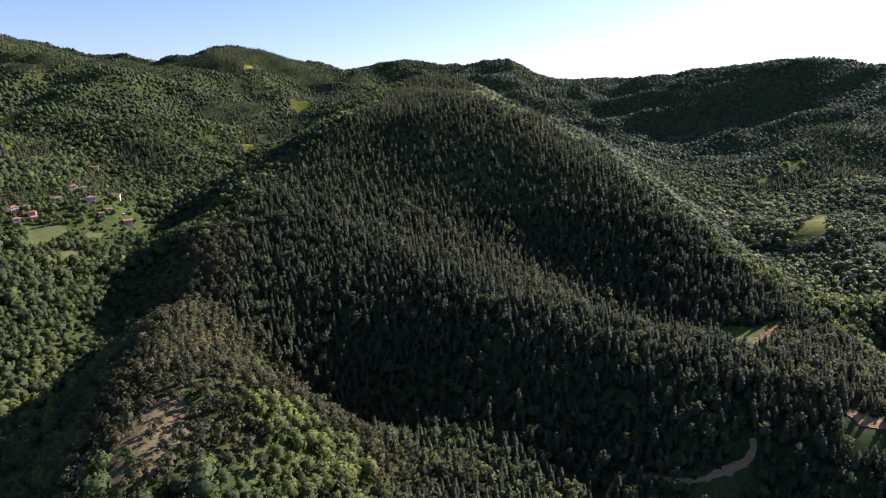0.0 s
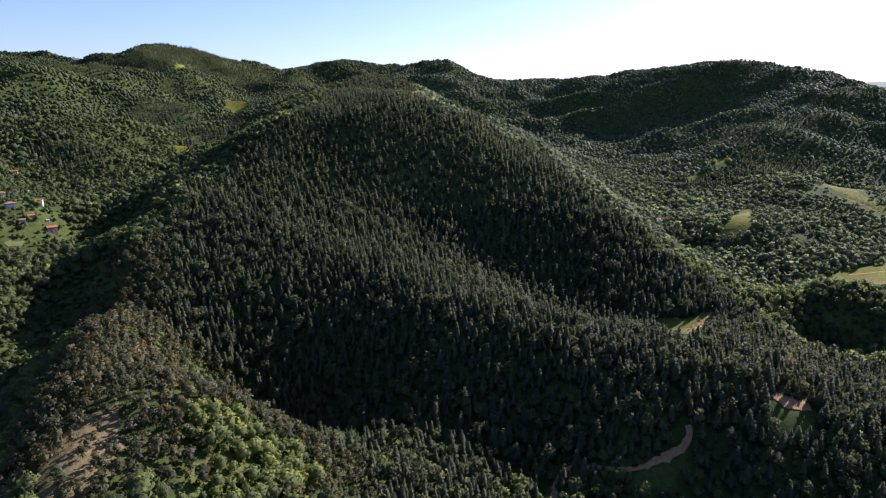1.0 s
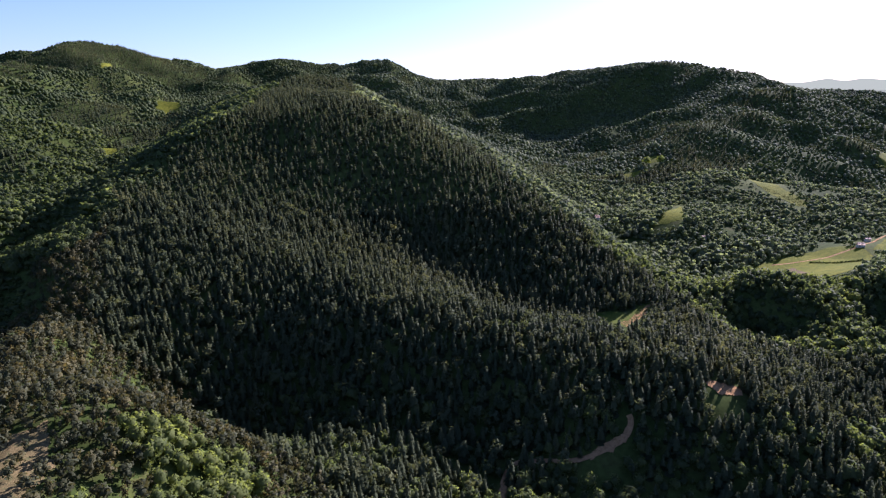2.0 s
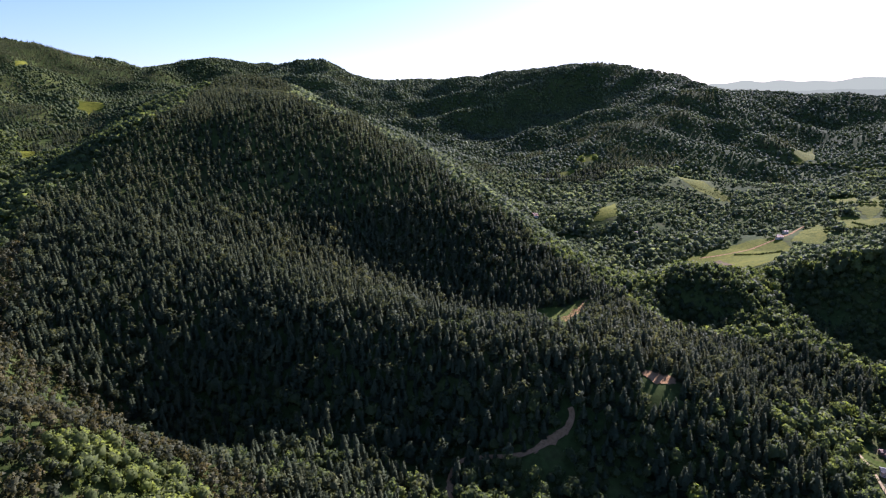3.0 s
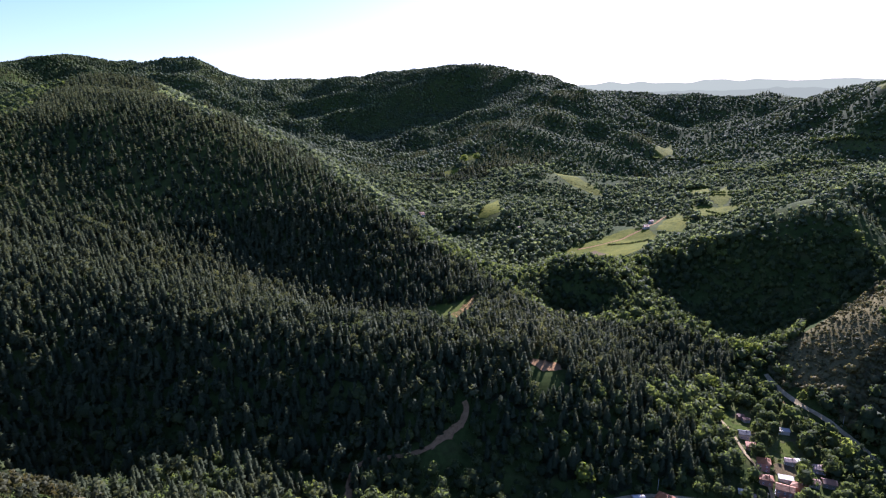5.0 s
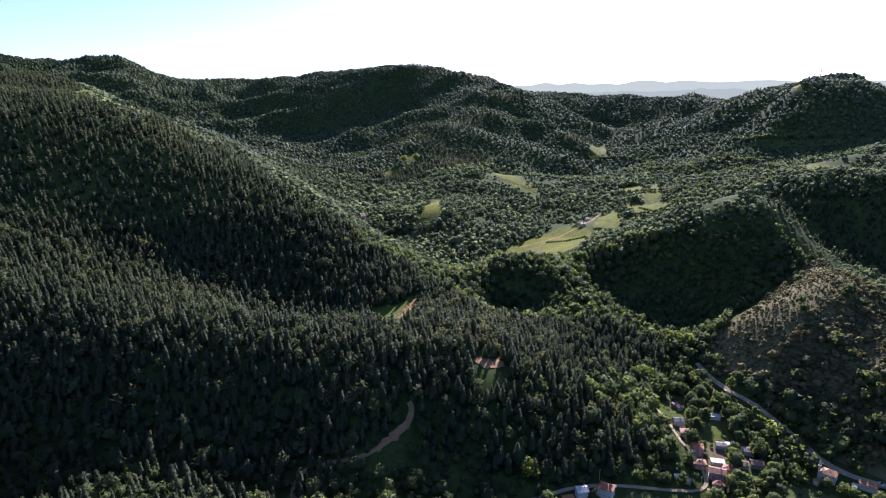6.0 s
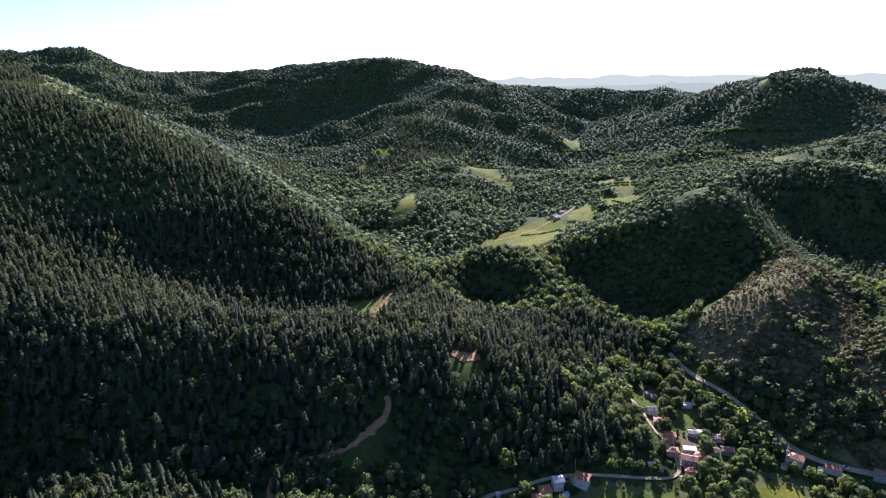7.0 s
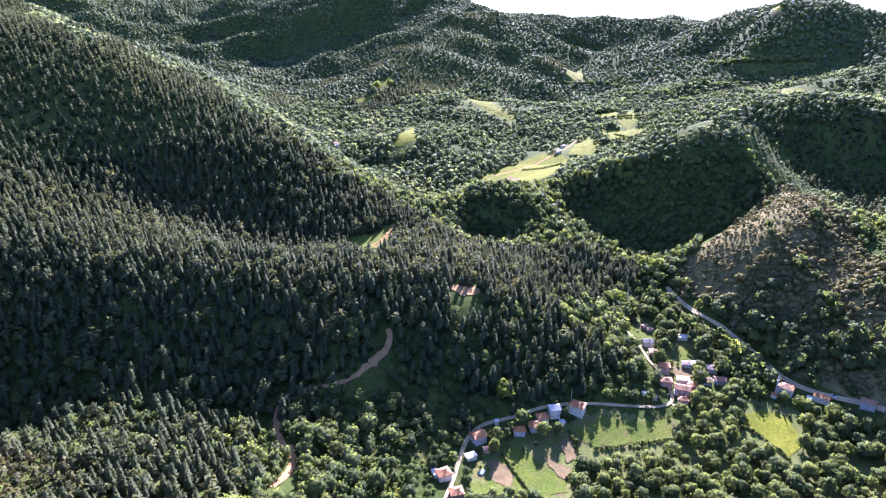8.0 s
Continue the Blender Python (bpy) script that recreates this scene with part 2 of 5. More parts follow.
spine("left_cliff", (-180, 253, 77), (-196, 308, 80), (-213, 370, 78), (-237, 465, 79), (-275, 619, 88), (-206, 248, 44), (-222, 303, 47), (-239, 365, 45), (-263, 460, 46), (-301, 614, 55))
spine("massif_back", (511, 3341, 303), (727, 3167, 290), (1156, 2967, 318), (1538, 2639, 330), (1697, 2221, 255))
spine("behind", (-650, -130, 78), (-455, -650, 117), (0, -390, 52), (0, -910, 156), (585, -195, 26), (650, -780, 117), (1170, -260, 78), (1430, 390, 169), (1820, -780, 260), (-1300, -1040, 325), (-1170, 260, 234), (-1950, 910, 390), (0, 0, 39), (-195, 156, 58), (195, 104, 13), (2340, 520, 221), (-3380, 2600, 390))
spine("rim", (-5850, 0, 195), (-3900, 5460, 130), (0, 5980, 104), (4290, 4290, 78), (5980, 0, 130), (0, -5850, 130), (4550, -4290, 130), (-4550, -4290, 195), (-1560, 4160, 195), (0, 4290, 169), (1170, 3900, 169), (2210, 2990, 156), (2730, 1950, 143), (2990, 910, 143))
spine("fold_crest", (-942, 1675, 352), (-890, 1489, 299), (-822, 1304, 250), (-798, 1644, 315), (-737, 1440, 260), (-655, 1216, 225), (-724, 1783, 296), (-563, 1335, 226), (-490, 1113, 192), (-798, 2317, 332), (-614, 1723, 258), (-496, 1345, 208), (-673, 2400, 334), (-549, 1916, 273))
spine("fold_ravine", (-942, 1527, 287), (-925, 1423, 241), (-831, 1228, 206), (-820, 1547, 281), (-808, 1428, 228), (-716, 1204, 193), (-752, 1694, 263), (-649, 1358, 205), (-554, 1087, 166), (-521, 970, 142), (-685, 1824, 256), (-550, 1407, 198), (-464, 1151, 162), (-698, 2248, 269), (-494, 1525, 208))
spine("near_foot", (-31, 326, 38), (6, 306, 32), (46, 287, 26), (-9, 366, 30), (-47, 315, 45), (-69, 292, 55))
spine("west_face", (-241, 646, 103), (-221, 585, 82), (-198, 529, 66), (-163, 494, 48), (-137, 481, 22), (-102, 451, 7), (-63, 423, -2), (-127, 591, 80), (-121, 552, 53), (-115, 517, 33))
spine("left_peak", (-1079, 2692, 423), (-1052, 2735, 444), (-991, 2779, 497), (-877, 2817, 479), (-736, 2836, 447))
spine("bowl_edge", (543, 546, 50), (587, 536, 74), (627, 505, 93), (667, 460, 107), (699, 428, 128))
spine("second_face", (997, 532, 144), (1009, 464, 160), (995, 393, 154), (973, 339, 133))
spine("massif_spur", (1380, 1649, 293), (1305, 1449, 232), (1245, 1286, 178), (1176, 1157, 108))
spine("massif_ravine", (1507, 1491, 196), (1340, 1275, 128), (1088, 1118, 95))


# ---- the lie of the land ----
def hash2(ix, iy, seed):
    """A steady random number from 0 to 1 for each cell of a lattice."""
    h = (ix.astype(np.int64) * 374761393 + iy.astype(np.int64) * 668265263 + seed * 974634777) & 0x7FFFFFFF
    h = ((h ^ (h >> 13)) * 1274126177) & 0x7FFFFFFF
    return ((h ^ (h >> 16)) & 0xFFFFFF) / 0xFFFFFF


def waves(x, y, size, seed):
    """Smooth noise from -1 to 1 with lumps about size metres across."""
    u, v = x / size, y / size
    iu, iv = np.floor(u), np.floor(v)
    fu, fv = u - iu, v - iv
    fu, fv = fu * fu * (3 - 2 * fu), fv * fv * (3 - 2 * fv)
    a, b = hash2(iu, iv, seed), hash2(iu + 1, iv, seed)
    c, d = hash2(iu, iv + 1, seed), hash2(iu + 1, iv + 1, seed)
    return 2 * ((a * (1 - fu) + b * fu) * (1 - fv) + (c * (1 - fu) + d * fu) * fv) - 1


def ravines(x, y, size, seed):
    """Ridged noise, 0 in the bottoms of ravines and 1 on their crests."""
    return 1 - np.abs(waves(x, y, size, seed))


SPINES = np.array([p for line in LANDFORMS.values() for p in line], float)
SOFT = 39.0


def land_weights():
    n = len(SPINES)
    d = SPINES[:, None, :2] - SPINES[None, :, :2]
    k = np.sqrt((d ** 2).sum(2) + SOFT ** 2)
    k -= np.eye(n) * 5.0
    a = np.zeros((n + 1, n + 1))
    a[:n, :n], a[:n, n], a[n, :n] = k, 1, 1
    return np.linalg.solve(a, np.append(SPINES[:, 2], 0))


WEIGHTS = land_weights()


def land(x, y):
    """The height of the ground: a smooth sheet over the ridge and valley lines, with folds and lumps on the slopes."""
    x, y = np.asarray(x, float), np.asarray(y, float)
    z = np.full(x.shape, WEIGHTS[-1])
    near = np.full(x.shape, 1e12)
    for (px, py, _), w in zip(SPINES, WEIGHTS):
        d2 = (x - px) ** 2 + (y - py) ** 2
        near = np.minimum(near, d2)
        z += w * np.sqrt(d2 + SOFT ** 2)
    far = np.clip(np.hypot(x, y) / 1170, 0.25, 2.0)
    free = np.clip(np.sqrt(near) / (170 * far), 0.08, 1)
    rough = np.clip((z - 16) / 78, 0.03, 1) * far * free
    z = z + rough * (40 * (ravines(x + 30 * waves(x, y, 160, 11), y + 30 * waves(x, y, 160, 12), 230, 3) - 0.7) + 9 * waves(x, y, 117, 5) + 3 * waves(x, y, 48, 8))
    hills = np.clip((np.hypot(x, y) - 1350) / 500, 0, 1) * np.clip((z - 60) / 100, 0, 1)
    z = z + hills * (30 * (ravines(x + 40 * waves(x, y, 130, 22), y + 40 * waves(x, y, 130, 23), 190, 21) - 0.72) + 7 * waves(x, y, 60, 24))
    return z


# ---- the ground: one sheet to the horizon ----
def steps(*runs):
    """Grid lines: from the first number, runs of (end, step)."""
    out = [runs[0]]
    for end, step in runs[1:]:
        n = max(1, round((end - out[-1]) / step))
        out += list(np.linspace(out[-1], end, n + 1)[1:])
    return np.array(out)


GX = steps(-7000, (-3600, 200), (-1170, 31), (-550, 13), (730, 7.5), (1170, 13), (2340, 26), (3600, 80), (7000, 200))
GY = steps(-7000, (-1300, 260), (-130, 65), (52, 18), (800, 7.5), (1170, 13), (3400, 29), (4200, 80), (7000, 200))
GZ = land(*np.meshgrid(GX, GY))


def ground_z(x, y):
    """The height of the ground sheet itself, on its triangles."""
    x, y = np.asarray(x, float), np.asarray(y, float)
    i = np.clip(np.searchsorted(GX, x) - 1, 0, len(GX) - 2)
    j = np.clip(np.searchsorted(GY, y) - 1, 0, len(GY) - 2)
    u, v = (x - GX[i]) / (GX[i + 1] - GX[i]), (y - GY[j]) / (GY[j + 1] - GY[j])
    a, b, c, d = GZ[j, i], GZ[j, i + 1], GZ[j + 1, i + 1], GZ[j + 1, i]
    return np.where(u > v, a + u * (b - a) + v * (c - b), a + u * (c - d) + v * (d - a))


def tri_mesh(name, verts, tris, material, tint=None, smooth=False, normals=None):
    me = bpy.data.meshes.new(name)
    verts, tris = np.asarray(verts, np.float32), np.asarray(tris, np.int32)
    me.vertices.add(len(verts))
    me.vertices.foreach_set("co", verts.ravel())
    me.loops.add(tris.size)
    me.loops.foreach_set("vertex_index", tris.ravel())
    me.polygons.add(len(tris))
    me.polygons.foreach_set("loop_start", np.arange(0, tris.size, 3, dtype=np.int32))
    me.polygons.foreach_set("use_smooth", np.full(len(tris), smooth))
    if tint is not None:
        me.attributes.new("tint", "FLOAT", "POINT").data.foreach_set("value", np.asarray(tint, np.float32))
    if normals is not None:
        me.attributes.new("custom_normal", "FLOAT_VECTOR", "POINT").data.foreach_set("vector", np.asarray(normals, np.float32).ravel())
    me.materials.append(material)
    me.update(calc_edges=True)
    return me


def ground_sheet():
    xx, yy = np.meshgrid(GX, GY)
    n, m = len(GX), len(GY)
    q = (np.arange(m - 1)[:, None] * n + np.arange(n - 1)[None]).ravel()
    tris = np.concatenate([np.stack([q, q + 1, q + n + 1], 1), np.stack([q, q + n + 1, q + n], 1)])
    me = tri_mesh("ground", np.stack([xx.ravel(), yy.ravel(), GZ.ravel()], 1), tris, GROUND, smooth=True)
    return tagged(new("ground", me), "wooded mountain ground of dark soil, moss and dry grass", "ground", kind="structure")


ground_sheet()


def inside(poly, x, y):
    """Which of the points lie within an outline."""
    hit = np.zeros(np.shape(x), bool)
    for (ax, ay), (bx, by) in zip(poly, poly[1:] + poly[:1]):
        if ay != by:
            hit ^= ((ay > y) != (by > y)) & (x < (bx - ax) * (y - ay) / (by - ay) + ax)
    return hit


def from_line(line, x, y):
    """The distance of points from a broken line."""
    best = np.full(np.shape(x), 1e9)
    for (ax, ay), (bx, by) in zip(line, line[1:]):
        l2 = (bx - ax) ** 2 + (by - ay) ** 2
        s = np.clip(((x - ax) * (bx - ax) + (y - ay) * (by - ay)) / l2, 0, 1)
        best = np.minimum(best, np.hypot(x - ax - s * (bx - ax), y - ay - s * (by - ay)))
    return best

# ---- land use, in plan ----
FIELDS = []
ROADS = []
FIELDS.append(("meadow", "GRASS", [(227, 249), (231, 228), (234, 203), (226, 196), (214, 199), (202, 210), (173, 226), (180, 231), (195, 234), (216, 242)]))
FIELDS.append(("meadow", "GRASS", [(268, 231), (284, 231), (299, 229), (307, 216), (335, 201), (323, 189), (290, 202), (271, 213)]))
FIELDS.append(("meadow", "DRYGRASS", [(382, 178), (394, 175), (405, 165), (401, 150), (387, 138), (366, 135), (368, 147), (374, 174)]))
FIELDS.append(("vegetable_plot", "SOIL", [(205, 242), (211, 239), (210, 224), (200, 215), (197, 223), (196, 232)]))
FIELDS.append(("vegetable_plot", "SOIL", [(240, 224), (243, 208), (234, 202), (234, 221)]))
FIELDS.append(("vegetable_plot", "SOIL", [(254, 231), (266, 226), (255, 212), (245, 212)]))
FIELDS.append(("meadow", "GRASS", [(405, 297), (419, 279), (406, 273), (392, 285)]))
FIELDS.append(("meadow", "GRASS", [(415, 257), (425, 249), (415, 238), (396, 243)]))
FIELDS.append(("vegetable_plot", "SOIL", [(386, 240), (401, 231), (389, 222), (376, 231)]))
FIELDS.append(("meadow", "DRYGRASS", [(127, 244), (139, 249), (145, 240), (146, 235)]))
FIELDS.append(("pasture", "DRYGRASS", [(574, 725), (628, 733), (661, 731), (716, 733), (735, 713), (707, 662), (617, 592), (554, 587), (555, 663)]))
FIELDS.append(("bare_mound", "SOIL", [(572, 673), (607, 687), (585, 636), (544, 581), (517, 581)]))
FIELDS.append(("pasture", "DRYGRASS", [(778, 722), (839, 745), (799, 684), (745, 649), (727, 688)]))
FIELDS.append(("pasture", "DRYGRASS", [(576, 960), (652, 1030), (584, 912), (550, 911), (534, 923)]))
FIELDS.append(("pasture", "DRYGRASS", [(894, 1182), (885, 1087), (858, 955), (827, 942), (825, 1014), (847, 1095)]))
FIELDS.append(("clearing", "GRASS", [(271, 571), (287, 561), (300, 553), (322, 564), (334, 570), (330, 558), (307, 538), (277, 509), (262, 514), (265, 547)]))
FIELDS.append(("bare_bank", "DIRT", [(277, 527), (300, 541), (330, 567), (332, 562), (304, 533), (275, 509)]))
FIELDS.append(("bare_bank", "DIRT", [(163, 339), (175, 346), (186, 347), (201, 355), (201, 350), (188, 342), (175, 338), (167, 336)]))
FIELDS.append(("bare_bank", "DIRT", [(81, 280), (88, 286), (99, 302), (100, 317), (105, 317), (102, 300), (92, 283), (84, 277)]))
FIELDS.append(("bare_bank", "DIRT", [(100, 339), (108, 350), (109, 342), (102, 331)]))
FIELDS.append(("bare_bank", "DIRT", [(266, 370), (278, 364), (290, 360), (284, 353), (268, 355), (263, 363)]))
FIELDS.append(("meadow", "VALLEYGRASS", [(-471, 675), (-460, 685), (-439, 700), (-430, 687), (-435, 668), (-431, 656), (-438, 638), (-451, 637), (-457, 659)]))
FIELDS.append(("meadow", "VALLEYGRASS", [(-418, 642), (-411, 656), (-401, 664), (-395, 643), (-403, 629), (-410, 633)]))
FIELDS.append(("meadow", "VALLEYGRASS", [(-397, 551), (-387, 563), (-384, 552), (-389, 542)]))
FIELDS.append(("meadow", "VALLEYGRASS", [(-466, 625), (-454, 634), (-444, 618), (-453, 606)]))
FIELDS.append(("meadow", "VALLEYGRASS", [(-419, 701), (-403, 718), (-403, 705), (-414, 692)]))
FIELDS.append(("pasture", "DRYGRASS", [(-955, 1352), (-876, 1276), (-851, 1245), (-875, 1232)]))
FIELDS.append(("pasture", "DRYGRASS", [(-523, 2173), (-404, 1931), (-379, 1627)]))
FIELDS.append(("pasture", "DRYGRASS", [(-362, 1452), (-311, 1375), (-328, 1369)]))
FIELDS.append(("pasture", "DRYGRASS", [(-414, 1280), (-384, 1266), (-378, 1202)]))
FIELDS.append(("heath", "HEATH", [(-164, 268), (-164, 301), (-143, 315), (-132, 287), (-131, 248), (-143, 237), (-160, 241)]))
FIELDS.append(("pasture", "DRYGRASS", [(934, 764), (1018, 794), (936, 715), (880, 693)]))
FIELDS.append(("pasture", "DRYGRASS", [(889, 765), (889, 702), (903, 666), (846, 654), (823, 682)]))
FIELDS.append(("pasture", "DRYGRASS", [(1249, 1209), (1422, 1309), (1294, 1178), (1228, 1162)]))
FIELDS.append(("pasture", "DRYGRASS", [(985, 863), (1014, 833), (961, 779), (951, 820)]))
FIELDS.append(("pasture", "DRYGRASS", [(778, 1419), (821, 1383), (792, 1343), (760, 1363)]))
FIELDS.append(("pasture", "DRYGRASS", [(687, 1340), (729, 1331), (706, 1304), (678, 1308)]))
FIELDS.append(("pasture", "DRYGRASS", [(1162, 596), (1186, 559), (1167, 544), (1099, 552)]))
FIELDS.append(("pasture", "DRYGRASS", [(844, 1070), (857, 973), (846, 938), (831, 952), (829, 1023)]))
FIELDS.append(("pasture", "DRYGRASS", [(-779, 2483), (-776, 2598), (-748, 2524), (-764, 2445)]))
FIELDS.append(("pasture", "DRYGRASS", [(-515, 2173), (-403, 1934), (-424, 1890), (-465, 1901)]))
FIELDS.append(("pasture", "DRYGRASS", [(-421, 1285), (-396, 1307), (-365, 1194), (-400, 1236)]))
ROADS.append(("village_lane", 2.5, [(159, 225), (179, 243), (195, 257), (205, 264), (219, 268), (239, 262), (255, 259), (268, 256), (285, 249), (303, 238), (325, 222), (343, 211), (356, 215), (371, 239), (375, 253), (391, 277), (399, 299), (399, 309)]))
ROADS.append(("valley_road", 4.0, [(449, 116), (447, 131), (442, 147), (439, 165), (441, 180), (450, 199), (457, 219), (460, 237), (463, 253), (466, 270), (472, 288), (479, 305), (486, 319)]))
ROADS.append(("farm_track", 3, [(452, 228), (451, 241), (454, 259), (460, 279), (466, 293)]))
ROADS.append(("farm_track", 3.5, [(597, 715), (624, 703), (660, 698), (704, 706), (740, 710), (819, 754), (847, 753)]))
ROADS.append(("forest_road", 3.9, [(79, 279), (93, 288), (102, 302), (100, 317), (102, 330), (107, 347), (114, 359), (122, 361), (134, 354), (152, 342), (164, 340), (177, 341), (193, 345), (201, 354), (201, 360)]))
FIELDS.append(("pasture", "DRYGRASS", [(1649, 895), (1604, 842), (1579, 820), (1566, 837)]))
CONIFER_WOODS = []
CONIFER_WOODS.append([(-252, 763), (-189, 923), (-146, 980), (-83, 1447), (14, 2734), (80, 1041), (181, 920), (295, 755), (355, 603), (174, 327), (79, 345), (-4, 318), (-50, 365), (-109, 483), (-179, 474), (-229, 601)])
CONIFER_WOODS.append([(355, 605), (439, 410), (426, 353), (335, 309), (294, 331), (196, 294), (106, 362), (188, 409)])
CONIFER_WOODS.append([(-34, 537), (72, 467), (126, 362), (110, 373), (73, 271), (18, 296), (-41, 377)])
CONIFER_WOODS.append([(-1768, 2776), (-972, 1706), (-1002, 1554), (-1079, 1558)])
CONIFER_WOODS.append([(-919, 1986), (-1191, 2842), (-998, 2540), (-811, 1964), (-796, 1738)])
CONIFER_WOODS.append([(-988, 2541), (-957, 2758), (-845, 2868), (-651, 2839), (-475, 2829), (-419, 2548), (-690, 2552), (-827, 2425), (-894, 2319)])
CONIFER_WOODS.append([(-608, 1122), (-566, 1142), (-480, 1086), (-466, 1024), (-507, 1011), (-565, 1055)])
CONIFER_WOODS.append([(261, 359), (346, 316), (349, 274), (327, 234), (302, 243), (243, 266), (221, 276), (211, 316)])
CONIFER_WOODS.append([(-52, 340), (-25, 387), (13, 359), (42, 296), (35, 277), (1, 266), (-51, 295)])
# dark conifers added on this slope stand in for its shade
CONIFER_WOODS.append([(942, 515), (947, 453), (967, 402), (952, 327), (758, 242), (825, 322), (874, 407)])
CONIFER_WOODS.append([(326, 569), (364, 546), (383, 468), (424, 427), (476, 397), (467, 354), (422, 323), (379, 324), (355, 355), (298, 387), (264, 432)])
MIXED_WOODS = []
MIXED_WOODS.append([(-110, 489), (-43, 511), (51, 436), (198, 386), (174, 327), (-28, 309)])
MIXED_WOODS.append([(-45, 465), (11, 469), (72, 428), (110, 373), (73, 271), (-39, 319)])
MIXED_WOODS.append([(138, 349), (200, 351), (217, 297), (210, 268), (136, 240), (92, 262)])
MIXED_WOODS.append([(261, 359), (346, 316), (349, 274), (327, 234), (302, 243), (243, 266), (221, 276), (211, 316)])
PINE_WOOD = [(-209, 310), (-233, 430), (-283, 593), (-283, 664), (-243, 709), (-183, 486), (-131, 498), (-49, 373), (-3, 315), (-166, 241)]
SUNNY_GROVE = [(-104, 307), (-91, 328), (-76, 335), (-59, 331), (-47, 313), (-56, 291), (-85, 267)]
BROOM_SPUR = [(502, 331), (557, 335), (612, 315), (733, 319), (622, 256), (556, 258), (491, 259), (480, 288)]
SCRUB_SLOPE = [(722, 331), (624, 229), (500, 111), (474, 91), (435, 88), (447, 122), (446, 168), (462, 213), (476, 280), (491, 315), (502, 329), (591, 325)]
HEDGES = []
HEDGES.append((3.0, [(267, 232), (259, 218), (255, 211), (235, 203)]))
HEDGES.append((2.5, [(216, 242), (212, 225), (208, 208)]))
HEDGES.append((3.0, [(270, 212), (289, 202), (321, 188)]))
HEDGES.append((3.5, [(542, 650), (502, 565), (547, 578), (605, 580)]))
HEDGES.append((3.0, [(635, 690), (652, 664), (687, 661)]))
HEDGES.append((3.5, [(860, 704), (837, 647), (894, 659)]))
HEDGES.append((4.0, [(-434, 648), (-428, 677), (-403, 670)]))
HEDGES.append((3.0, [(-462, 677), (-451, 691), (-437, 705)]))
HEDGES.append((11.0, [(1407, 886), (1404, 819), (1410, 762), (1414, 728)]))
HEDGES.append((11.0, [(1415, 711), (1419, 684), (1425, 660)]))
HEDGES.append((9.0, [(1133, 925), (1141, 854), (1141, 783)]))
HEDGES.append((2.5, [(372, 173), (370, 157), (366, 141), (363, 133)]))
HEDGES.append((3.0, [(384, 278), (408, 271)]))
HEDGES.append((9, [(1041, 702), (1215, 739), (1067, 585)]))
HEDGES.append((8, [(1212, 1169), (1286, 1120), (1281, 991)]))
HEDGES.append((8, [(1278, 878), (1261, 783), (1330, 759)]))
HEDGES.append((7, [(948, 790), (957, 708), (971, 638)]))
HEDGES.append((7, [(799, 697), (829, 652), (874, 611)]))
LOW_GROWTH = []
LOW_GROWTH.append((0.72, [(-555, 763), (-541, 844), (-584, 1053), (-434, 893), (-389, 775), (-390, 746), (-394, 618), (-434, 579)]))
LOW_GROWTH.append((0.7, [(583, 492), (674, 451), (701, 401), (692, 380), (612, 349), (511, 351), (491, 408)]))
LOW_GROWTH.append((0.7, [(913, 474), (951, 392), (938, 319), (642, 202), (839, 357), (721, 369)]))
LOW_GROWTH.append((0.7, [(1396, 889), (1429, 637), (1242, 539), (1249, 803)]))
LOW_GROWTH.append((0.75, [(1150, 815), (1286, 746), (1006, 579), (1013, 714)]))
LOW_GROWTH.append((0.5, [(-296, 443), (-296, 570), (-257, 606), (-291, 675), (-339, 636), (-341, 516), (-294, 397)]))
LOW_GROWTH.append((0.8, [(902, 1512), (1261, 1595), (1301, 1506), (1217, 1264), (1061, 1094), (895, 1028), (939, 1227), (814, 1314)]))
LOW_GROWTH.append((0.8, [(806, 2399), (1192, 1990), (1112, 1597), (885, 1484), (859, 1939), (711, 2156)]))
LOW_GROWTH.append((0.8, [(1450, 1513), (1905, 1525), (1892, 1326), (1535, 1219), (1396, 1379)]))
LOW_GROWTH.append((0.32, [(743, 446), (944, 531), (897, 464), (862, 400), (799, 311), (645, 207), (545, 142), (502, 126), (609, 203), (631, 265), (691, 336), (707, 398)]))
GLADES = []
GLADES.append([(632, 720), (729, 746), (874, 764), (967, 715), (970, 567), (717, 413), (689, 463), (626, 515), (576, 586)])
GLADES.append([(1363, 1344), (1503, 1233), (1432, 928), (1249, 803), (1121, 863), (1151, 1109), (1159, 1200)])
GLADES.append([(505, 971), (640, 1100), (691, 1073), (584, 889), (522, 882)])
GLADES.append([(556, 1471), (665, 1387), (734, 1397), (819, 1374), (727, 1174), (578, 1209), (491, 1245)])
GLADES.append([(907, 1253), (923, 1184), (887, 980), (843, 866), (754, 815), (752, 926), (766, 1057)])
GLADES.append([(1432, 928), (1440, 599), (1407, 572), (1365, 866)])
GLADES.append([(1243, 756), (1217, 516), (1166, 482), (1010, 590)])
GLADES.append([(-796, 2331), (-645, 2551), (-425, 2446), (-313, 1552), (-372, 1445), (-492, 1587), (-690, 2006)])
GLADES.append([(-1092, 1567), (-986, 1626), (-871, 1682), (-847, 1576), (-993, 1537), (-1040, 1488)])
GLADES.append([(-100, 283), (-92, 294), (-75, 307), (-74, 297), (-80, 282), (-91, 266), (-100, 262)])
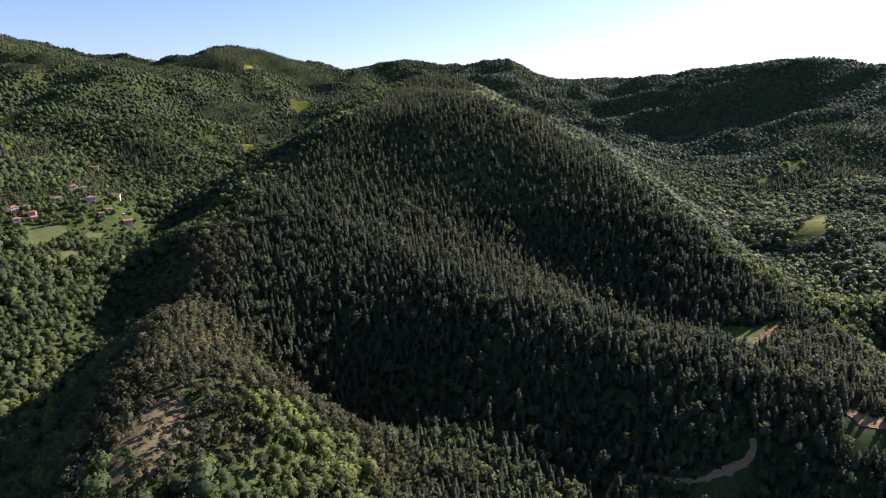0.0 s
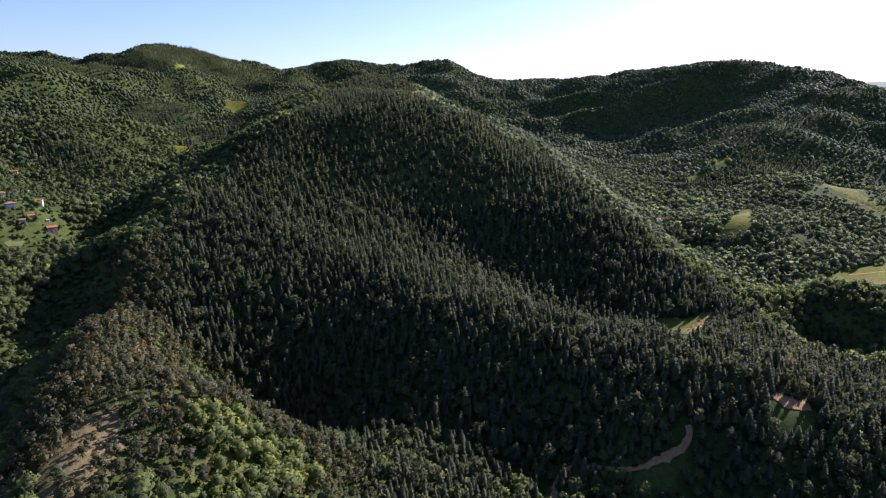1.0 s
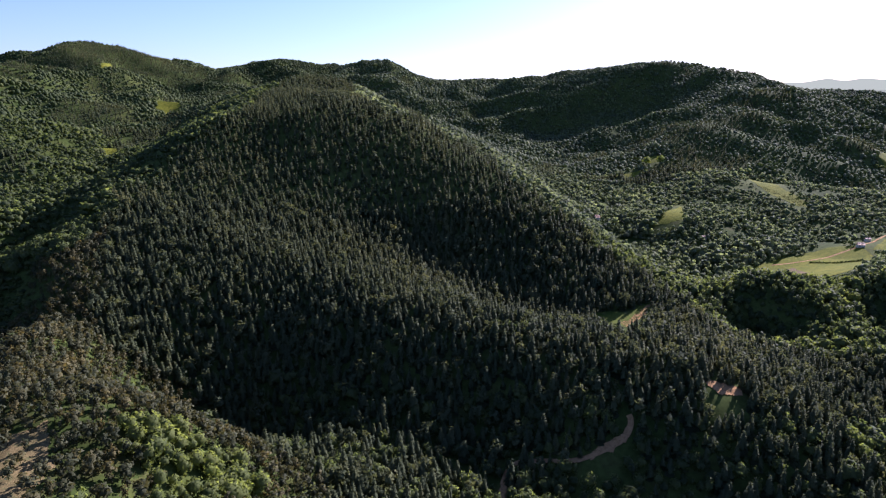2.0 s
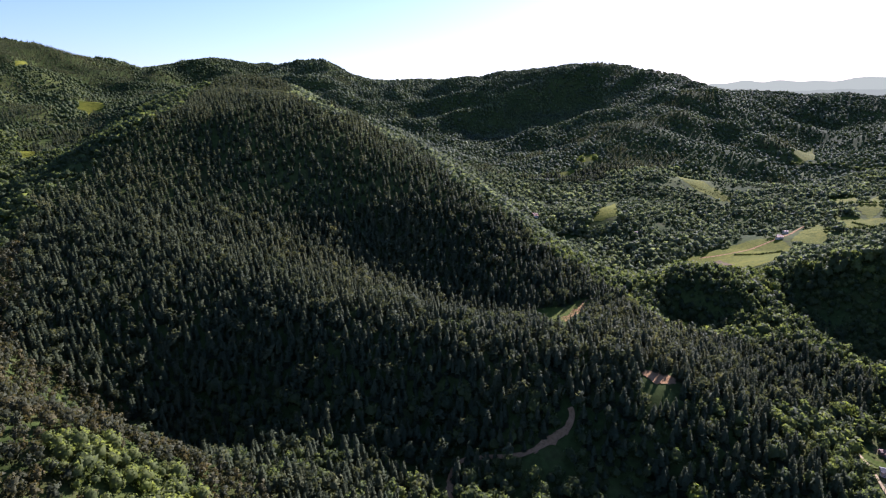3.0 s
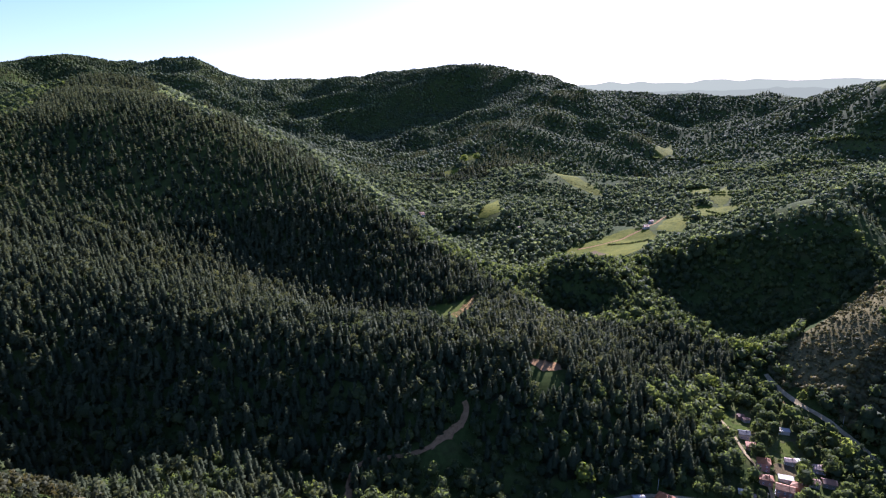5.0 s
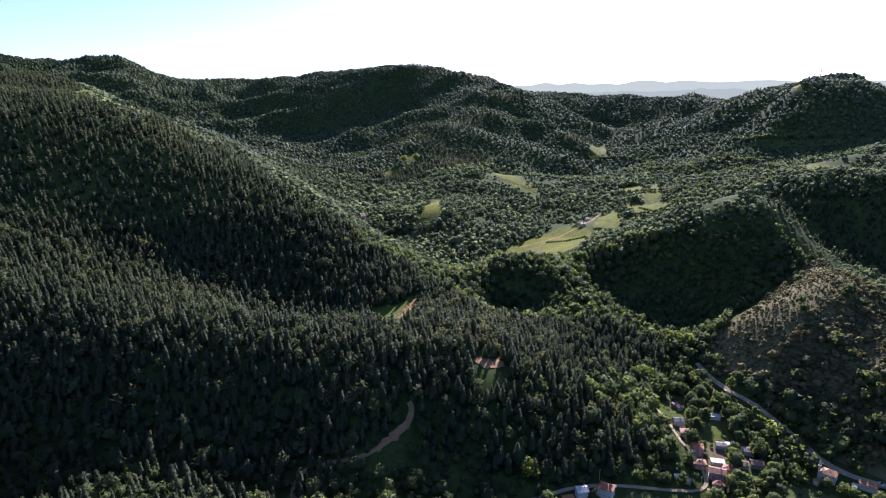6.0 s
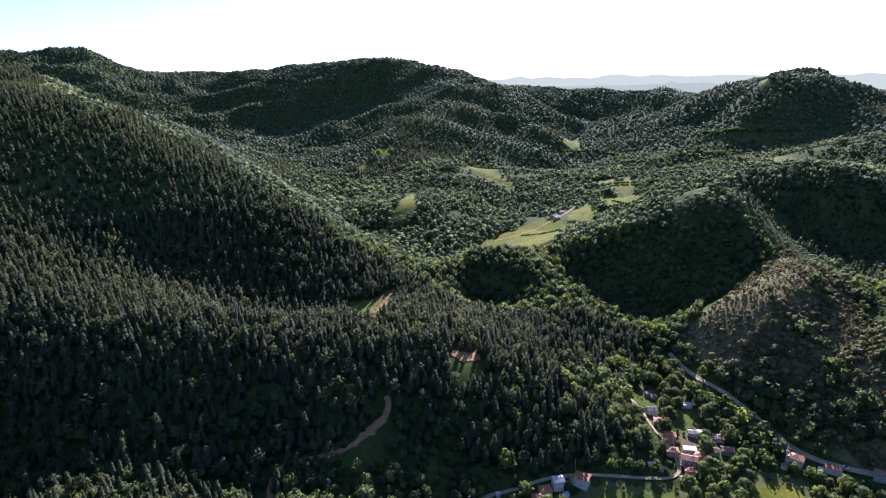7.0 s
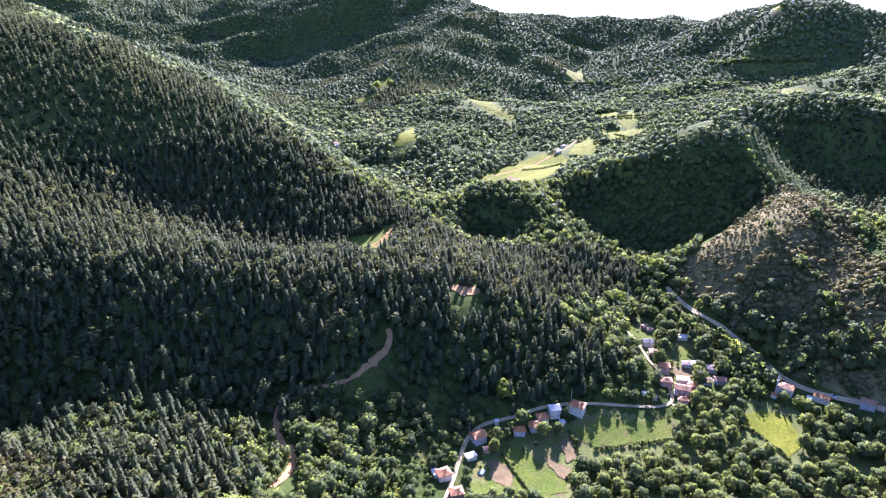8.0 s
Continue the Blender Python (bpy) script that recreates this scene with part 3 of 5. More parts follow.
VALLEY = [(181, 231), (211, 258), (264, 243), (306, 231), (335, 201), (439, 217), (442, 250), (451, 292), (426, 308), (389, 291), (364, 222), (355, 206), (403, 199), (413, 167), (436, 113), (434, 76), (396, 56), (216, 186)]

# Houses and sheds: x, y, width, depth, storeys, roof, roof colour, wall, turn
HOUSES = []
HOUSES.append((209.8, 259.1, 8.8, 7.2, 1.6, "gable", "orange", "grey", -4))
HOUSES.append((196.1, 249.5, 6.4, 4.4, 0.9, "flat", "pale", "white", -8))
HOUSES.append((170.6, 243.0, 8.0, 6.8, 1.5, "hip", "red", "white", -10))
HOUSES.append((167.2, 246.4, 3.2, 4.8, 1.0, "flat", "pale", "white", -9))
HOUSES.append((167.8, 226.0, 7.2, 6.4, 1.5, "hip", "red", "brick", -22))
HOUSES.append((237.1, 249.9, 7.2, 5.6, 1.3, "hip", "orange", "grey", -33))
HOUSES.append((249.0, 246.9, 8.0, 6.4, 1.4, "hip", "orange", "grey", -25))
HOUSES.append((257.4, 249.2, 7.2, 6.4, 1.4, "hip", "orange", "grey", -21))
HOUSES.append((267.7, 248.4, 6.8, 6.4, 2.3, "gable", "pale", "white", -27))
HOUSES.append((283.7, 241.9, 9.6, 8.0, 2.2, "hip", "red", "white", -65))
HOUSES.append((267.2, 240.1, 3.2, 3.2, 0.9, "flat", "pale", "white", -28))
HOUSES.append((228.7, 263.4, 2.4, 2.4, 0.9, "flat", "pale", "white", -21))
HOUSES.append((208.6, 249.3, 4.0, 3.6, 1, "gable", "brown", "brick", -30))
HOUSES.append((416.9, 289.3, 4.8, 4.0, 1, "gable", "brown", "brick", -25))
HOUSES.append((416.6, 284.2, 4.8, 4.0, 1, "gable", "brown", "stone", -26))
HOUSES.append((394.5, 269.0, 7.2, 6.4, 1.5, "gable", "dark", "white", -41))
HOUSES.append((386.2, 256.1, 7.2, 6.4, 1.4, "hip", "red", "brick", -46))
HOUSES.append((374.0, 237.8, 8.0, 7.2, 2.3, "hip", "red", "brick", -50))
HOUSES.append((429.2, 260.4, 8.0, 4.8, 1, "flat", "pale", "white", -47))
HOUSES.append((398.0, 234.1, 6.4, 4.8, 1.3, "gable", "pink", "stone", -45))
HOUSES.append((404.7, 231.6, 4.0, 4.0, 1.2, "flat", "pale", "stone", -45))
HOUSES.append((411.1, 220.7, 7.2, 6.4, 1.3, "hip", "pink", "stone", -42))
HOUSES.append((362.7, 227.3, 8.0, 6.4, 1.5, "hip", "red", "brick", -46))
HOUSES.append((378.0, 223.2, 8.8, 4.8, 1, "flat", "pale", "white", -47))
HOUSES.append((363.8, 214.2, 10.4, 7.2, 2.2, "gable", "red", "brick", -57))
HOUSES.append((377.8, 213.7, 8.0, 6.4, 1.4, "hip", "red", "brick", -71))
HOUSES.append((402.7, 208.1, 8.0, 6.4, 1.2, "gable", "brown", "stone", -48))
HOUSES.append((392.8, 212.7, 6.4, 5.6, 1.2, "gable", "brown", "stone", -47))
HOUSES.append((357.0, 208.4, 7.2, 5.6, 1.3, "hip", "red", "brick", -50))
HOUSES.append((418.6, 174.3, 4.0, 3.2, 1, "gable", "red", "white", -87))
HOUSES.append((436.0, 150.3, 9.6, 4.8, 1.3, "gable", "red", "white", -76))
HOUSES.append((431.2, 156.3, 3.2, 3.2, 1, "flat", "pale", "white", -75))
HOUSES.append((447.2, 125.8, 8.8, 6.4, 1.4, "hip", "brown", "stone", -74))
HOUSES.append((338.2, 227.6, 3.2, 2.4, 0.8, "flat", "pale", "white", -46))
HOUSES.append((341.2, 221.4, 4.0, 3.2, 0.9, "gable", "pink", "stone", -47))
HOUSES.append((346.1, 206.2, 4.8, 4.0, 1, "gable", "pink", "white", -49))
HOUSES.append((463.3, 984.5, 7.2, 5.6, 1.3, "gable", "red", "white", -5))
HOUSES.append((726.0, 705.5, 9.6, 5.6, 1.3, "gable", "red", "white", -11))
HOUSES.append((765.9, 734.4, 6.4, 5.6, 1.6, "gable", "brown", "white", -16))
HOUSES.append((574.4, 839.2, 7.2, 5.6, 1.2, "gable", "brown", "stone", -14))
HOUSES.append((-499.9, 703.7, 8.8, 7.2, 2.4, "hip", "orange", "pink", 55))
HOUSES.append((-480.0, 704.7, 8.0, 6.4, 1.4, "hip", "red", "stone", 24))
HOUSES.append((-484.0, 682.5, 8.0, 6.4, 1.3, "hip", "brown", "stone", 45))
HOUSES.append((-495.4, 717.1, 7.2, 6.4, 1.4, "hip", "brown", "stone", 35))
HOUSES.append((-472.6, 695.5, 7.2, 5.6, 1.2, "gable", "red", "stone", 59))
HOUSES.append((-486.4, 801.5, 9.6, 7.2, 2.2, "hip", "red", "white", 46))
HOUSES.append((-474.8, 804.3, 8.0, 6.4, 1.8, "hip", "brown", "grey", 41))
HOUSES.append((-477.0, 751.8, 8.8, 6.4, 1.4, "hip", "brown", "white", 37))
HOUSES.append((-441.0, 759.8, 10.4, 7.2, 1.7, "hip", "brown", "grey", 40))
HOUSES.append((-428.4, 795.9, 9.6, 7.2, 2.0, "gable", "red", "white", 18))
HOUSES.append((-416.5, 754.5, 7.2, 5.6, 1.2, "gable", "red", "brick", 39))
HOUSES.append((-419.8, 741.6, 6.4, 5.6, 1.1, "gable", "brown", "stone", 30))
HOUSES.append((-397.1, 757.1, 10.4, 7.2, 1.9, "gable", "red", "brick", 43))
HOUSES.append((-485.9, 879.1, 4.0, 3.2, 1.2, "gable", "pale", "white", 59))
HOUSES.append((-562.4, 991.8, 9.6, 6.4, 1.5, "gable", "red", "pink", 25))
HOUSES.append((-405.0, 766.4, 3.2, 2.4, 0.8, "flat", "pale", "white", 28))
HOUSES.append((731.3, 710.9, 7.2, 5.6, 1.3, "gable", "brown", "white", -26))
HOUSES.append((464.7, 992.0, 8.0, 5.6, 1.3, "gable", "brown", "grey", -5))
YARDS = [(x, y, 0.62 * max(w, d) + 1.0) for x, y, w, d, *_ in HOUSES]
YARDS += [(x * (1 - 8 / math.hypot(x, y)), y * (1 - 8 / math.hypot(x, y)), 0.55 * w + 1) for x, y, w, *_ in HOUSES if x > 0]  # front yards
MOSQUE = (428.4, 171.8, -76)
YARDS.append((MOSQUE[0], MOSQUE[1], 9))
POOL, CAR, POLE = (194.5, 236.0), (442.9, 145.9), (207.7, 266.2)
BRIGHT_TREES = [(496.2, 352.4), (499.7, 339.6), (423.8, 327.7), (245.4, 275.9), (542.8, 524.6), (777.7, 1333.2), (755.3, 1355.2)]
MASTS = [(1619.4, 824.0), (1626.7, 812.1)]
CRAGS = [(-195.7, 300.1), (-182.7, 270.7), (-192.3, 329.4), (-207.5, 387.5)]
YARDS.append((242, 473, 13))
YARDS.append((251, 465, 11))
YARDS.append((252, 518, 11))
YARDS.append((271, 353, 9))
YARDS.append((278, 351, 8))
YARDS.append((265, 360, 7))


# ---- trees ----
rng = np.random.default_rng(7)


def conifer_shape(sprays, seed, size=1.0):
    """A spruce or pine of unit height: whorls of needle sprays that hang outward from a thin trunk, with a ragged edge."""
    r = np.random.default_rng(seed)
    vs, ts = [], []
    full = r.uniform(0.19, 0.25)
    for k in range(sprays):
        h = 0.08 + 0.9 * (k + r.uniform(0, 1)) / sprays
        h = 1 - (1 - h) ** 0.85
        reach = full * (1 - h) ** 0.85 * r.uniform(0.8, 1.15) + 0.01
        a = k * 2.4 + r.uniform(-0.3, 0.3)
        w = size * (0.1 + 0.42 * reach) * r.uniform(0.7, 1.2)
        c, s = math.cos(a), math.sin(a)
        n = len(vs)
        drop = reach * r.uniform(0.35, 0.8)
        vs += [(0.1 * reach * c, 0.1 * reach * s, h + 0.05 * size), (reach * c - w * s, reach * s + w * c, h - drop), (reach * c + w * s, reach * s - w * c, h - drop + r.uniform(-0.03, 0.03))]
        ts.append((n, n + 1, n + 2))
    for k in range(5):
        a, n = 1.257 * k, len(vs)
        vs += [(0, 0, 0.9), (0.45 * full * math.cos(a), 0.45 * full * math.sin(a), 0.12), (0.45 * full * math.cos(a + 1.257), 0.45 * full * math.sin(a + 1.257), 0.12)]
        ts.append((n, n + 1, n + 2))
    return np.array(vs), np.array(ts)


PHI = 1.618
BALL = np.array([(-1, PHI, 0), (1, PHI, 0), (-1, -PHI, 0), (1, -PHI, 0), (0, -1, PHI), (0, 1, PHI), (0, -1, -PHI), (0, 1, -PHI), (PHI, 0, -1), (PHI, 0, 1), (-PHI, 0, -1), (-PHI, 0, 1)]) / 1.902
BALL_FACES = np.array([(0, 11, 5), (0, 5, 1), (0, 1, 7), (0, 7, 10), (0, 10, 11), (1, 5, 9), (5, 11, 4), (11, 10, 2), (10, 7, 6), (7, 1, 8),
                       (3, 9, 4), (3, 4, 2), (3, 2, 6), (3, 6, 8), (3, 8, 9), (4, 9, 5), (2, 4, 11), (6, 2, 10), (8, 6, 7), (9, 8, 1)])


def leaf_shape(lobes, leaves, size, seed, tall=1.0, base=0.22, dense=0.8):
    """A broad crown of unit height: lumpy boughs, each covered in leaf sprays that turn outward, with gaps between."""
    r = np.random.default_rng(seed)
    vs, ts = [], []
    wide = 0.36 / tall
    for k in range(lobes):
        a, h = 6.283 * k / lobes * 2.4 + r.uniform(-0.5, 0.5), (k + 0.5) / lobes
        out = wide * 0.62 * math.sin(0.5 + 2.3 * h) * r.uniform(0.6, 1.15) if lobes > 1 else 0
        c = np.array([out * math.cos(a), out * math.sin(a), base + 0.12 + (0.86 - base) * h * 0.86])
        rad = wide * r.uniform(0.42, 0.62) * (1.0 - 0.35 * abs(h - 0.4)) if lobes > 1 else wide
        for q in range(max(3, leaves // lobes)):
            d = r.normal(size=3)
            d[2] = d[2] * 0.9 + 0.25
            d /= np.linalg.norm(d)
            p = c + d * rad * r.uniform(0.8, 1.12) * np.array([1, 1, 0.85])
            nrm = d + r.normal(size=3) * 0.35
            nrm /= np.linalg.norm(nrm)
            u = np.cross(nrm, r.normal(size=3))
            u /= np.linalg.norm(u)
            v = np.cross(nrm, u)
            s = size * r.uniform(0.7, 1.3)
            n = len(vs)
            vs += [tuple(p + u * s), tuple(p - 0.5 * s * u + 0.8 * s * v), tuple(p - 0.6 * s * u - 0.75 * s * v)]
            ts.append((n, n + 1, n + 2))
    # the dense inner foliage, uneven all round
    inner = BALL * (1 + r.uniform(-0.22, 0.1, (12, 1))) * np.array([wide * dense, wide * dense, (1 - base) * 0.47 * dense]) + np.array([0, 0, base + 0.46 * (1 - base)])
    n = len(vs)
    faces = BALL_FACES[BALL[BALL_FACES][:, :, 2].mean(1) > -0.35]
    vs += [tuple(p) for p in inner[faces.ravel()]]
    ts += [(n + 3 * q, n + 3 * q + 1, n + 3 * q + 2) for q in range(len(faces))]
    return np.array(vs), np.array(ts)


def far_crown(seed):
    """A lumpy crown of unit height for woods a mile and more away."""
    r = np.random.default_rng(seed)
    vs = [(r.uniform(-0.1, 0.1), r.uniform(-0.1, 0.1), r.uniform(0.92, 1.05))]
    for h, wide in ((0.62, 0.4), (0.0, 0.46)):
        vs += [(wide * r.uniform(0.75, 1.25) * math.cos(1.571 * k + h), wide * r.uniform(0.75, 1.25) * math.sin(1.571 * k + h), h + r.uniform(-0.1, 0.1)) for k in range(4)]
    ts = [(0, 1 + k, 1 + (k + 1) % 4) for k in range(4)]
    for k in range(4):
        a, b = 1 + k, 1 + (k + 1) % 4
        ts += [(a, a + 4, b + 4), (a, b + 4, b)]
    return np.array(vs), np.array(ts)


def rounded(vs, ts, bulge=0.85):
    """Turns leaf sprays outward and gives them the soft shading of a full crown: their normals lean from the crown's middle."""
    vs, ts = np.asarray(vs, float), np.asarray(ts)
    p = vs[ts]
    face = np.cross(p[:, 1] - p[:, 0], p[:, 2] - p[:, 0])
    face /= np.linalg.norm(face, axis=1)[:, None] + 1e-9
    mid = p.mean(1)
    out = mid - np.array([0, 0, mid[:, 2].mean()]) * np.array([1, 1, 0.85])
    out[:, 2] *= 0.8
    out /= np.linalg.norm(out, axis=1)[:, None] + 1e-9
    back = (face * out).sum(1) < 0
    ts = ts.copy()
    ts[back] = ts[back][:, [0, 2, 1]]
    face[back] *= -1
    lean = vs[ts] - np.array([0, 0, mid[:, 2].mean()]) * np.array([1, 1, 0.85])
    lean[..., 2] *= 0.8
    lean /= np.linalg.norm(lean, axis=2)[..., None] + 1e-9
    n = bulge * lean + (1 - bulge) * face[:, None]
    n /= np.linalg.norm(n, axis=2)[..., None]
    ns = np.zeros_like(vs)
    ns[ts.ravel()] = n.reshape(-1, 3)
    return vs, ts, ns


def stem(height, radius):
    vs = [(radius * math.cos(a), radius * math.sin(a), -0.03) for a in (0, 2.1, 4.2)] + [(0, 0, height)]
    return np.array(vs), np.array([(0, 1, 3), (1, 2, 3), (2, 0, 3)])


def stand(name, shapes, x, y, height, width, tint, material, label, sink=0.25):
    """Many trees or bushes of a kind, each turned, sized and tinted by itself, as one object."""
    pick = rng.integers(0, len(shapes), len(x))
    turn = rng.uniform(0, 6.283, len(x))
    z = ground_z(x, y) - sink
    vv, tt, cc, nn, base = [], [], [], [], 0
    for k, (vs, ts, ns) in enumerate(shapes):
        i = np.where(pick == k)[0]
        if not len(i):
            continue
        c, s, w, h = np.cos(turn[i])[:, None], np.sin(turn[i])[:, None], (width[i] * height[i])[:, None], height[i][:, None]
        lean = rng.normal(0, 0.035, (2, len(i), 1))
        px = (vs[:, 0] * c - vs[:, 1] * s) * w + lean[0] * vs[:, 2] * h + x[i][:, None]
        py = (vs[:, 0] * s + vs[:, 1] * c) * w + lean[1] * vs[:, 2] * h + y[i][:, None]
        pz = vs[:, 2] * h + z[i][:, None]
        vv.append(np.stack([px, py, pz], 2).reshape(-1, 3))
        nn.append(np.stack([ns[:, 0] * c - ns[:, 1] * s, ns[:, 0] * s + ns[:, 1] * c, ns[:, 2] + 0 * c], 2).reshape(-1, 3))
        tt.append((ts[None] + (np.arange(len(i)) * len(vs))[:, None, None] + base).reshape(-1, 3))
        cc.append(np.repeat(tint[i], len(vs)))
        base += len(i) * len(vs)
    me = tri_mesh(name, np.concatenate(vv), np.concatenate(tt), material, np.concatenate(cc), True, np.concatenate(nn))
    return tagged(new(name, me), label, name.replace("_", " "), kind="stuff")


def scatter(x0, x1, y0, y1, gap):
    """Points on a shaken lattice."""
    xx, yy = np.meshgrid(np.arange(x0, x1, gap), np.arange(y0, y1, gap))
    xx, yy = xx.ravel() + rng.uniform(-0.48, 0.48, xx.size) * gap, yy.ravel() + rng.uniform(-0.48, 0.48, yy.size) * gap
    return xx, yy


def both(a, b):
    return np.concatenate([a[0], b[0]]), np.concatenate([a[1], b[1] + len(a[0])])


# Where each kind grows: near, middle and far land, thinned with the distance from the valley.
def sector(x, y):
    """Land in front of the high point above the valley, as far as the ridges."""
    turn = np.degrees(np.arctan2(x, y))
    return (turn > -41) & (turn < 75) & (y > 40)


def open_ground(x, y):
    keep = np.ones(len(x), bool)
    for name, kind, poly in FIELDS:
        keep &= ~inside(poly, x, y) | (hash2(x * 7, y * 7, 5) > {"heath": 0.55, "pasture": 0.93}.get(name, 1.0))
    for name, width, line in ROADS:
        keep &= from_line(line, x, y) > width * 0.5 + (0.1 if name == "forest_road" else 0.9)
    r = np.hypot(x, y)
    for name, width, line in ROADS[:2]:
        for step in (3, 6):
            keep &= from_line(line, x + step * x / r, y + step * y / r) > width * 0.5 + 1.5
    for name, kind, poly in FIELDS:
        for step in {"clearing": (8, 16, 24, 32), "bare_bank": (5, 10, 15, 20, 25), "pasture": (9, 18)}.get(name, ()):
            keep &= ~inside(poly, x + step * x / r, y + step * y / r)
    for step in (3, 6):
        keep &= from_line(ROADS[4][2][9:], x + step * x / r, y + step * y / r) > 3.0
    for px, py, half in YARDS:
        keep &= np.hypot(x - px, y - py) > half
    return keep


def behind_a_hill(x, y):
    """Far slopes that the hills hide from the high ground over the valley; the woods are thinner there."""
    z, hidden = ground_z(x, y), np.zeros(len(x), bool)
    for f in np.linspace(0.2, 0.985, 40):
        hidden |= ground_z(f * x, f * y) > 260 + f * (z + 22 - 260)
    return hidden


PINES = [rounded(*both(leaf_shape(6, 60, 0.085, 60 + s, 1.25, 0.15, 0.5), stem(0.7, 0.018)), 0.65) for s in range(5)]
NEAR = [rounded(*conifer_shape(58, s, 0.6), 0.65) for s in range(7)] + PINES[:2]
MID = [rounded(*conifer_shape(26, 20 + s, 0.95), 0.6) for s in range(6)]
FAR = [rounded(*conifer_shape(12, 40 + s, 1.3), 0.6) for s in range(5)]
BROAD = [rounded(*both(leaf_shape(7, 56, 0.115, 80 + s, 0.85, 0.1), stem(0.5, 0.022))) for s in range(6)]
BROAD_CLOSE = [rounded(*both(leaf_shape(9, 120, 0.08, 180 + s, 0.85, 0.1), stem(0.5, 0.022))) for s in range(6)]
BROAD_MID = [rounded(*leaf_shape(5, 15, 0.16, 100 + s, 0.8, 0.02)) for s in range(6)]
BROAD_FAR = [rounded(*far_crown(120 + s)) for s in range(9)]


def plant():
    for where, lo, hi, gap in (("near", 0, 800, 6.1), ("middle", 800, 1500, 8.0), ("far", 1500, 3900, 10.2)):
        x, y = scatter(-min(hi, 2600), min(hi, 2600), 50, min(hi, 3850), gap)
        d = np.hypot(x, y)
        k = (d >= lo) & (d < hi) & sector(x, y)
        x, y = x[k], y[k]
        k = open_ground(x, y) & ~inside(VALLEY, x, y)
        k &= ~behind_a_hill(x, y) | (hash2(x * 3, y * 3, 9) < 0.06)
        x, y = x[k], y[k]
        d = np.hypot(x, y)
        patch = waves(x, y, 78, 31) + 0.5 * waves(x, y, 30, 32)
        shade = rng.uniform(0, 1, len(x))
        wx, wy = x + 16 * waves(x, y, 40, 51) + 7 * waves(x, y, 15, 53), y + 16 * waves(x, y, 40, 52) + 7 * waves(x, y, 15, 54)
        con = np.zeros(len(x), bool)
        for poly in CONIFER_WOODS:
            con |= inside(poly, wx, wy)
        mix = np.zeros(len(x), bool)
        for poly in MIXED_WOODS:
            mix |= inside(poly, wx, wy)
        con &= ~mix | (shade + 0.4 * patch > 0.27)
        con &= patch > -1.15
        con |= (waves(x, y, 180, 40) + 0.3 * waves(x, y, 40, 41) > np.where(x < -80, 0.55, 0.75)) & (d > 850)
        pine = inside(PINE_WOOD, wx, wy) & (patch > -0.8) & ~inside(SUNNY_GROVE, wx, wy)
        scrub = inside(SCRUB_SLOPE, wx, wy) & (shade + 0.3 * patch < np.where(inside(BROOM_SPUR, wx, wy), 1.2, 0.84))
        con &= ~pine & ~scrub & ~inside(SUNNY_GROVE, wx, wy)
        broad = ~con & ~pine & ~scrub
        low = np.ones(len(x))
        for part_height, poly in LOW_GROWTH:
            low[inside(poly, wx, wy)] = part_height
        big = low * {"near": 1.0, "middle": 0.88, "far": 0.74}[where]
        if con.any():
            i = con & (rng.uniform(0, 1, len(x)) > 0.05)
            h = (rng.normal(13.5, 2.9, len(x)) + patch).clip(6, 20) * np.maximum(big, 0.7)
            stand("conifer_forest", {"near": NEAR, "middle": MID, "far": FAR}[where], x[i], y[i], h[i], rng.uniform(0.85, 1.3, i.sum()),
                  (0.4 + 0.2 * patch[i] + 0.6 * (rng.uniform(0, 1, i.sum()) - 0.5)).clip(0, 1), CONIFER, "dark green spruce and pine forest on the slopes")
        if pine.any():
            i = pine
            h = rng.normal(10.5, 2.2, len(x)).clip(5, 16) * big
            stand("pine_wood", PINES, x[i], y[i], h[i], rng.uniform(0.8, 1.2, i.sum()), shade[i], PINE, "olive and brownish young pine trees on the ridge")
        thin = patch + 0.55 * waves(x, y, 22, 61)
        glade = np.zeros(len(x), bool)
        for poly in GLADES:
            glade |= inside(poly, wx, wy)
        thin = np.where(glade, thin - 0.3, thin)
        i = broad & (thin > {"near": -2.6, "middle": -1.0, "far": -1.45}[where])
        h = (rng.normal(9.0, 2.6, len(x)) + 2.8 * thin).clip(2.8, 17) * big
        w = rng.uniform(0.85, 1.3, len(x)) * (1 + 0.7 * (low < 0.6)) * {"near": 1.0, "middle": 1.2, "far": 1.22}[where]
        tint = (0.4 + 0.25 * patch + 0.7 * (rng.uniform(0, 1, len(x)) - 0.5)).clip(0, 1)
        tint = np.where((x < 60) & (d > 700), tint * 0.8, tint)
        tint = np.where(inside(SCRUB_SLOPE, wx, wy), 0.4 * tint, tint)
        # the grove's sunlit brightness is put into a lighter leaf colour
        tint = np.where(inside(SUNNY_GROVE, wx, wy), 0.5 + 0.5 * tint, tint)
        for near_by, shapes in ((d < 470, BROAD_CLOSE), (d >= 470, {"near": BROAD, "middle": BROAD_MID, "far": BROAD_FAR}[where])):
            # past the near land, right-hand leaves take the colour with haze painted in
            for left, leaf in ((x < 60, LEAF), (x >= 60, LEAF if where == "near" else HAZED_LEAF)):
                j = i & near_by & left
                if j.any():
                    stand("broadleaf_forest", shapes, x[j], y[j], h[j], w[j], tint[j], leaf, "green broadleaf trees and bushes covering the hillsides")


plant()


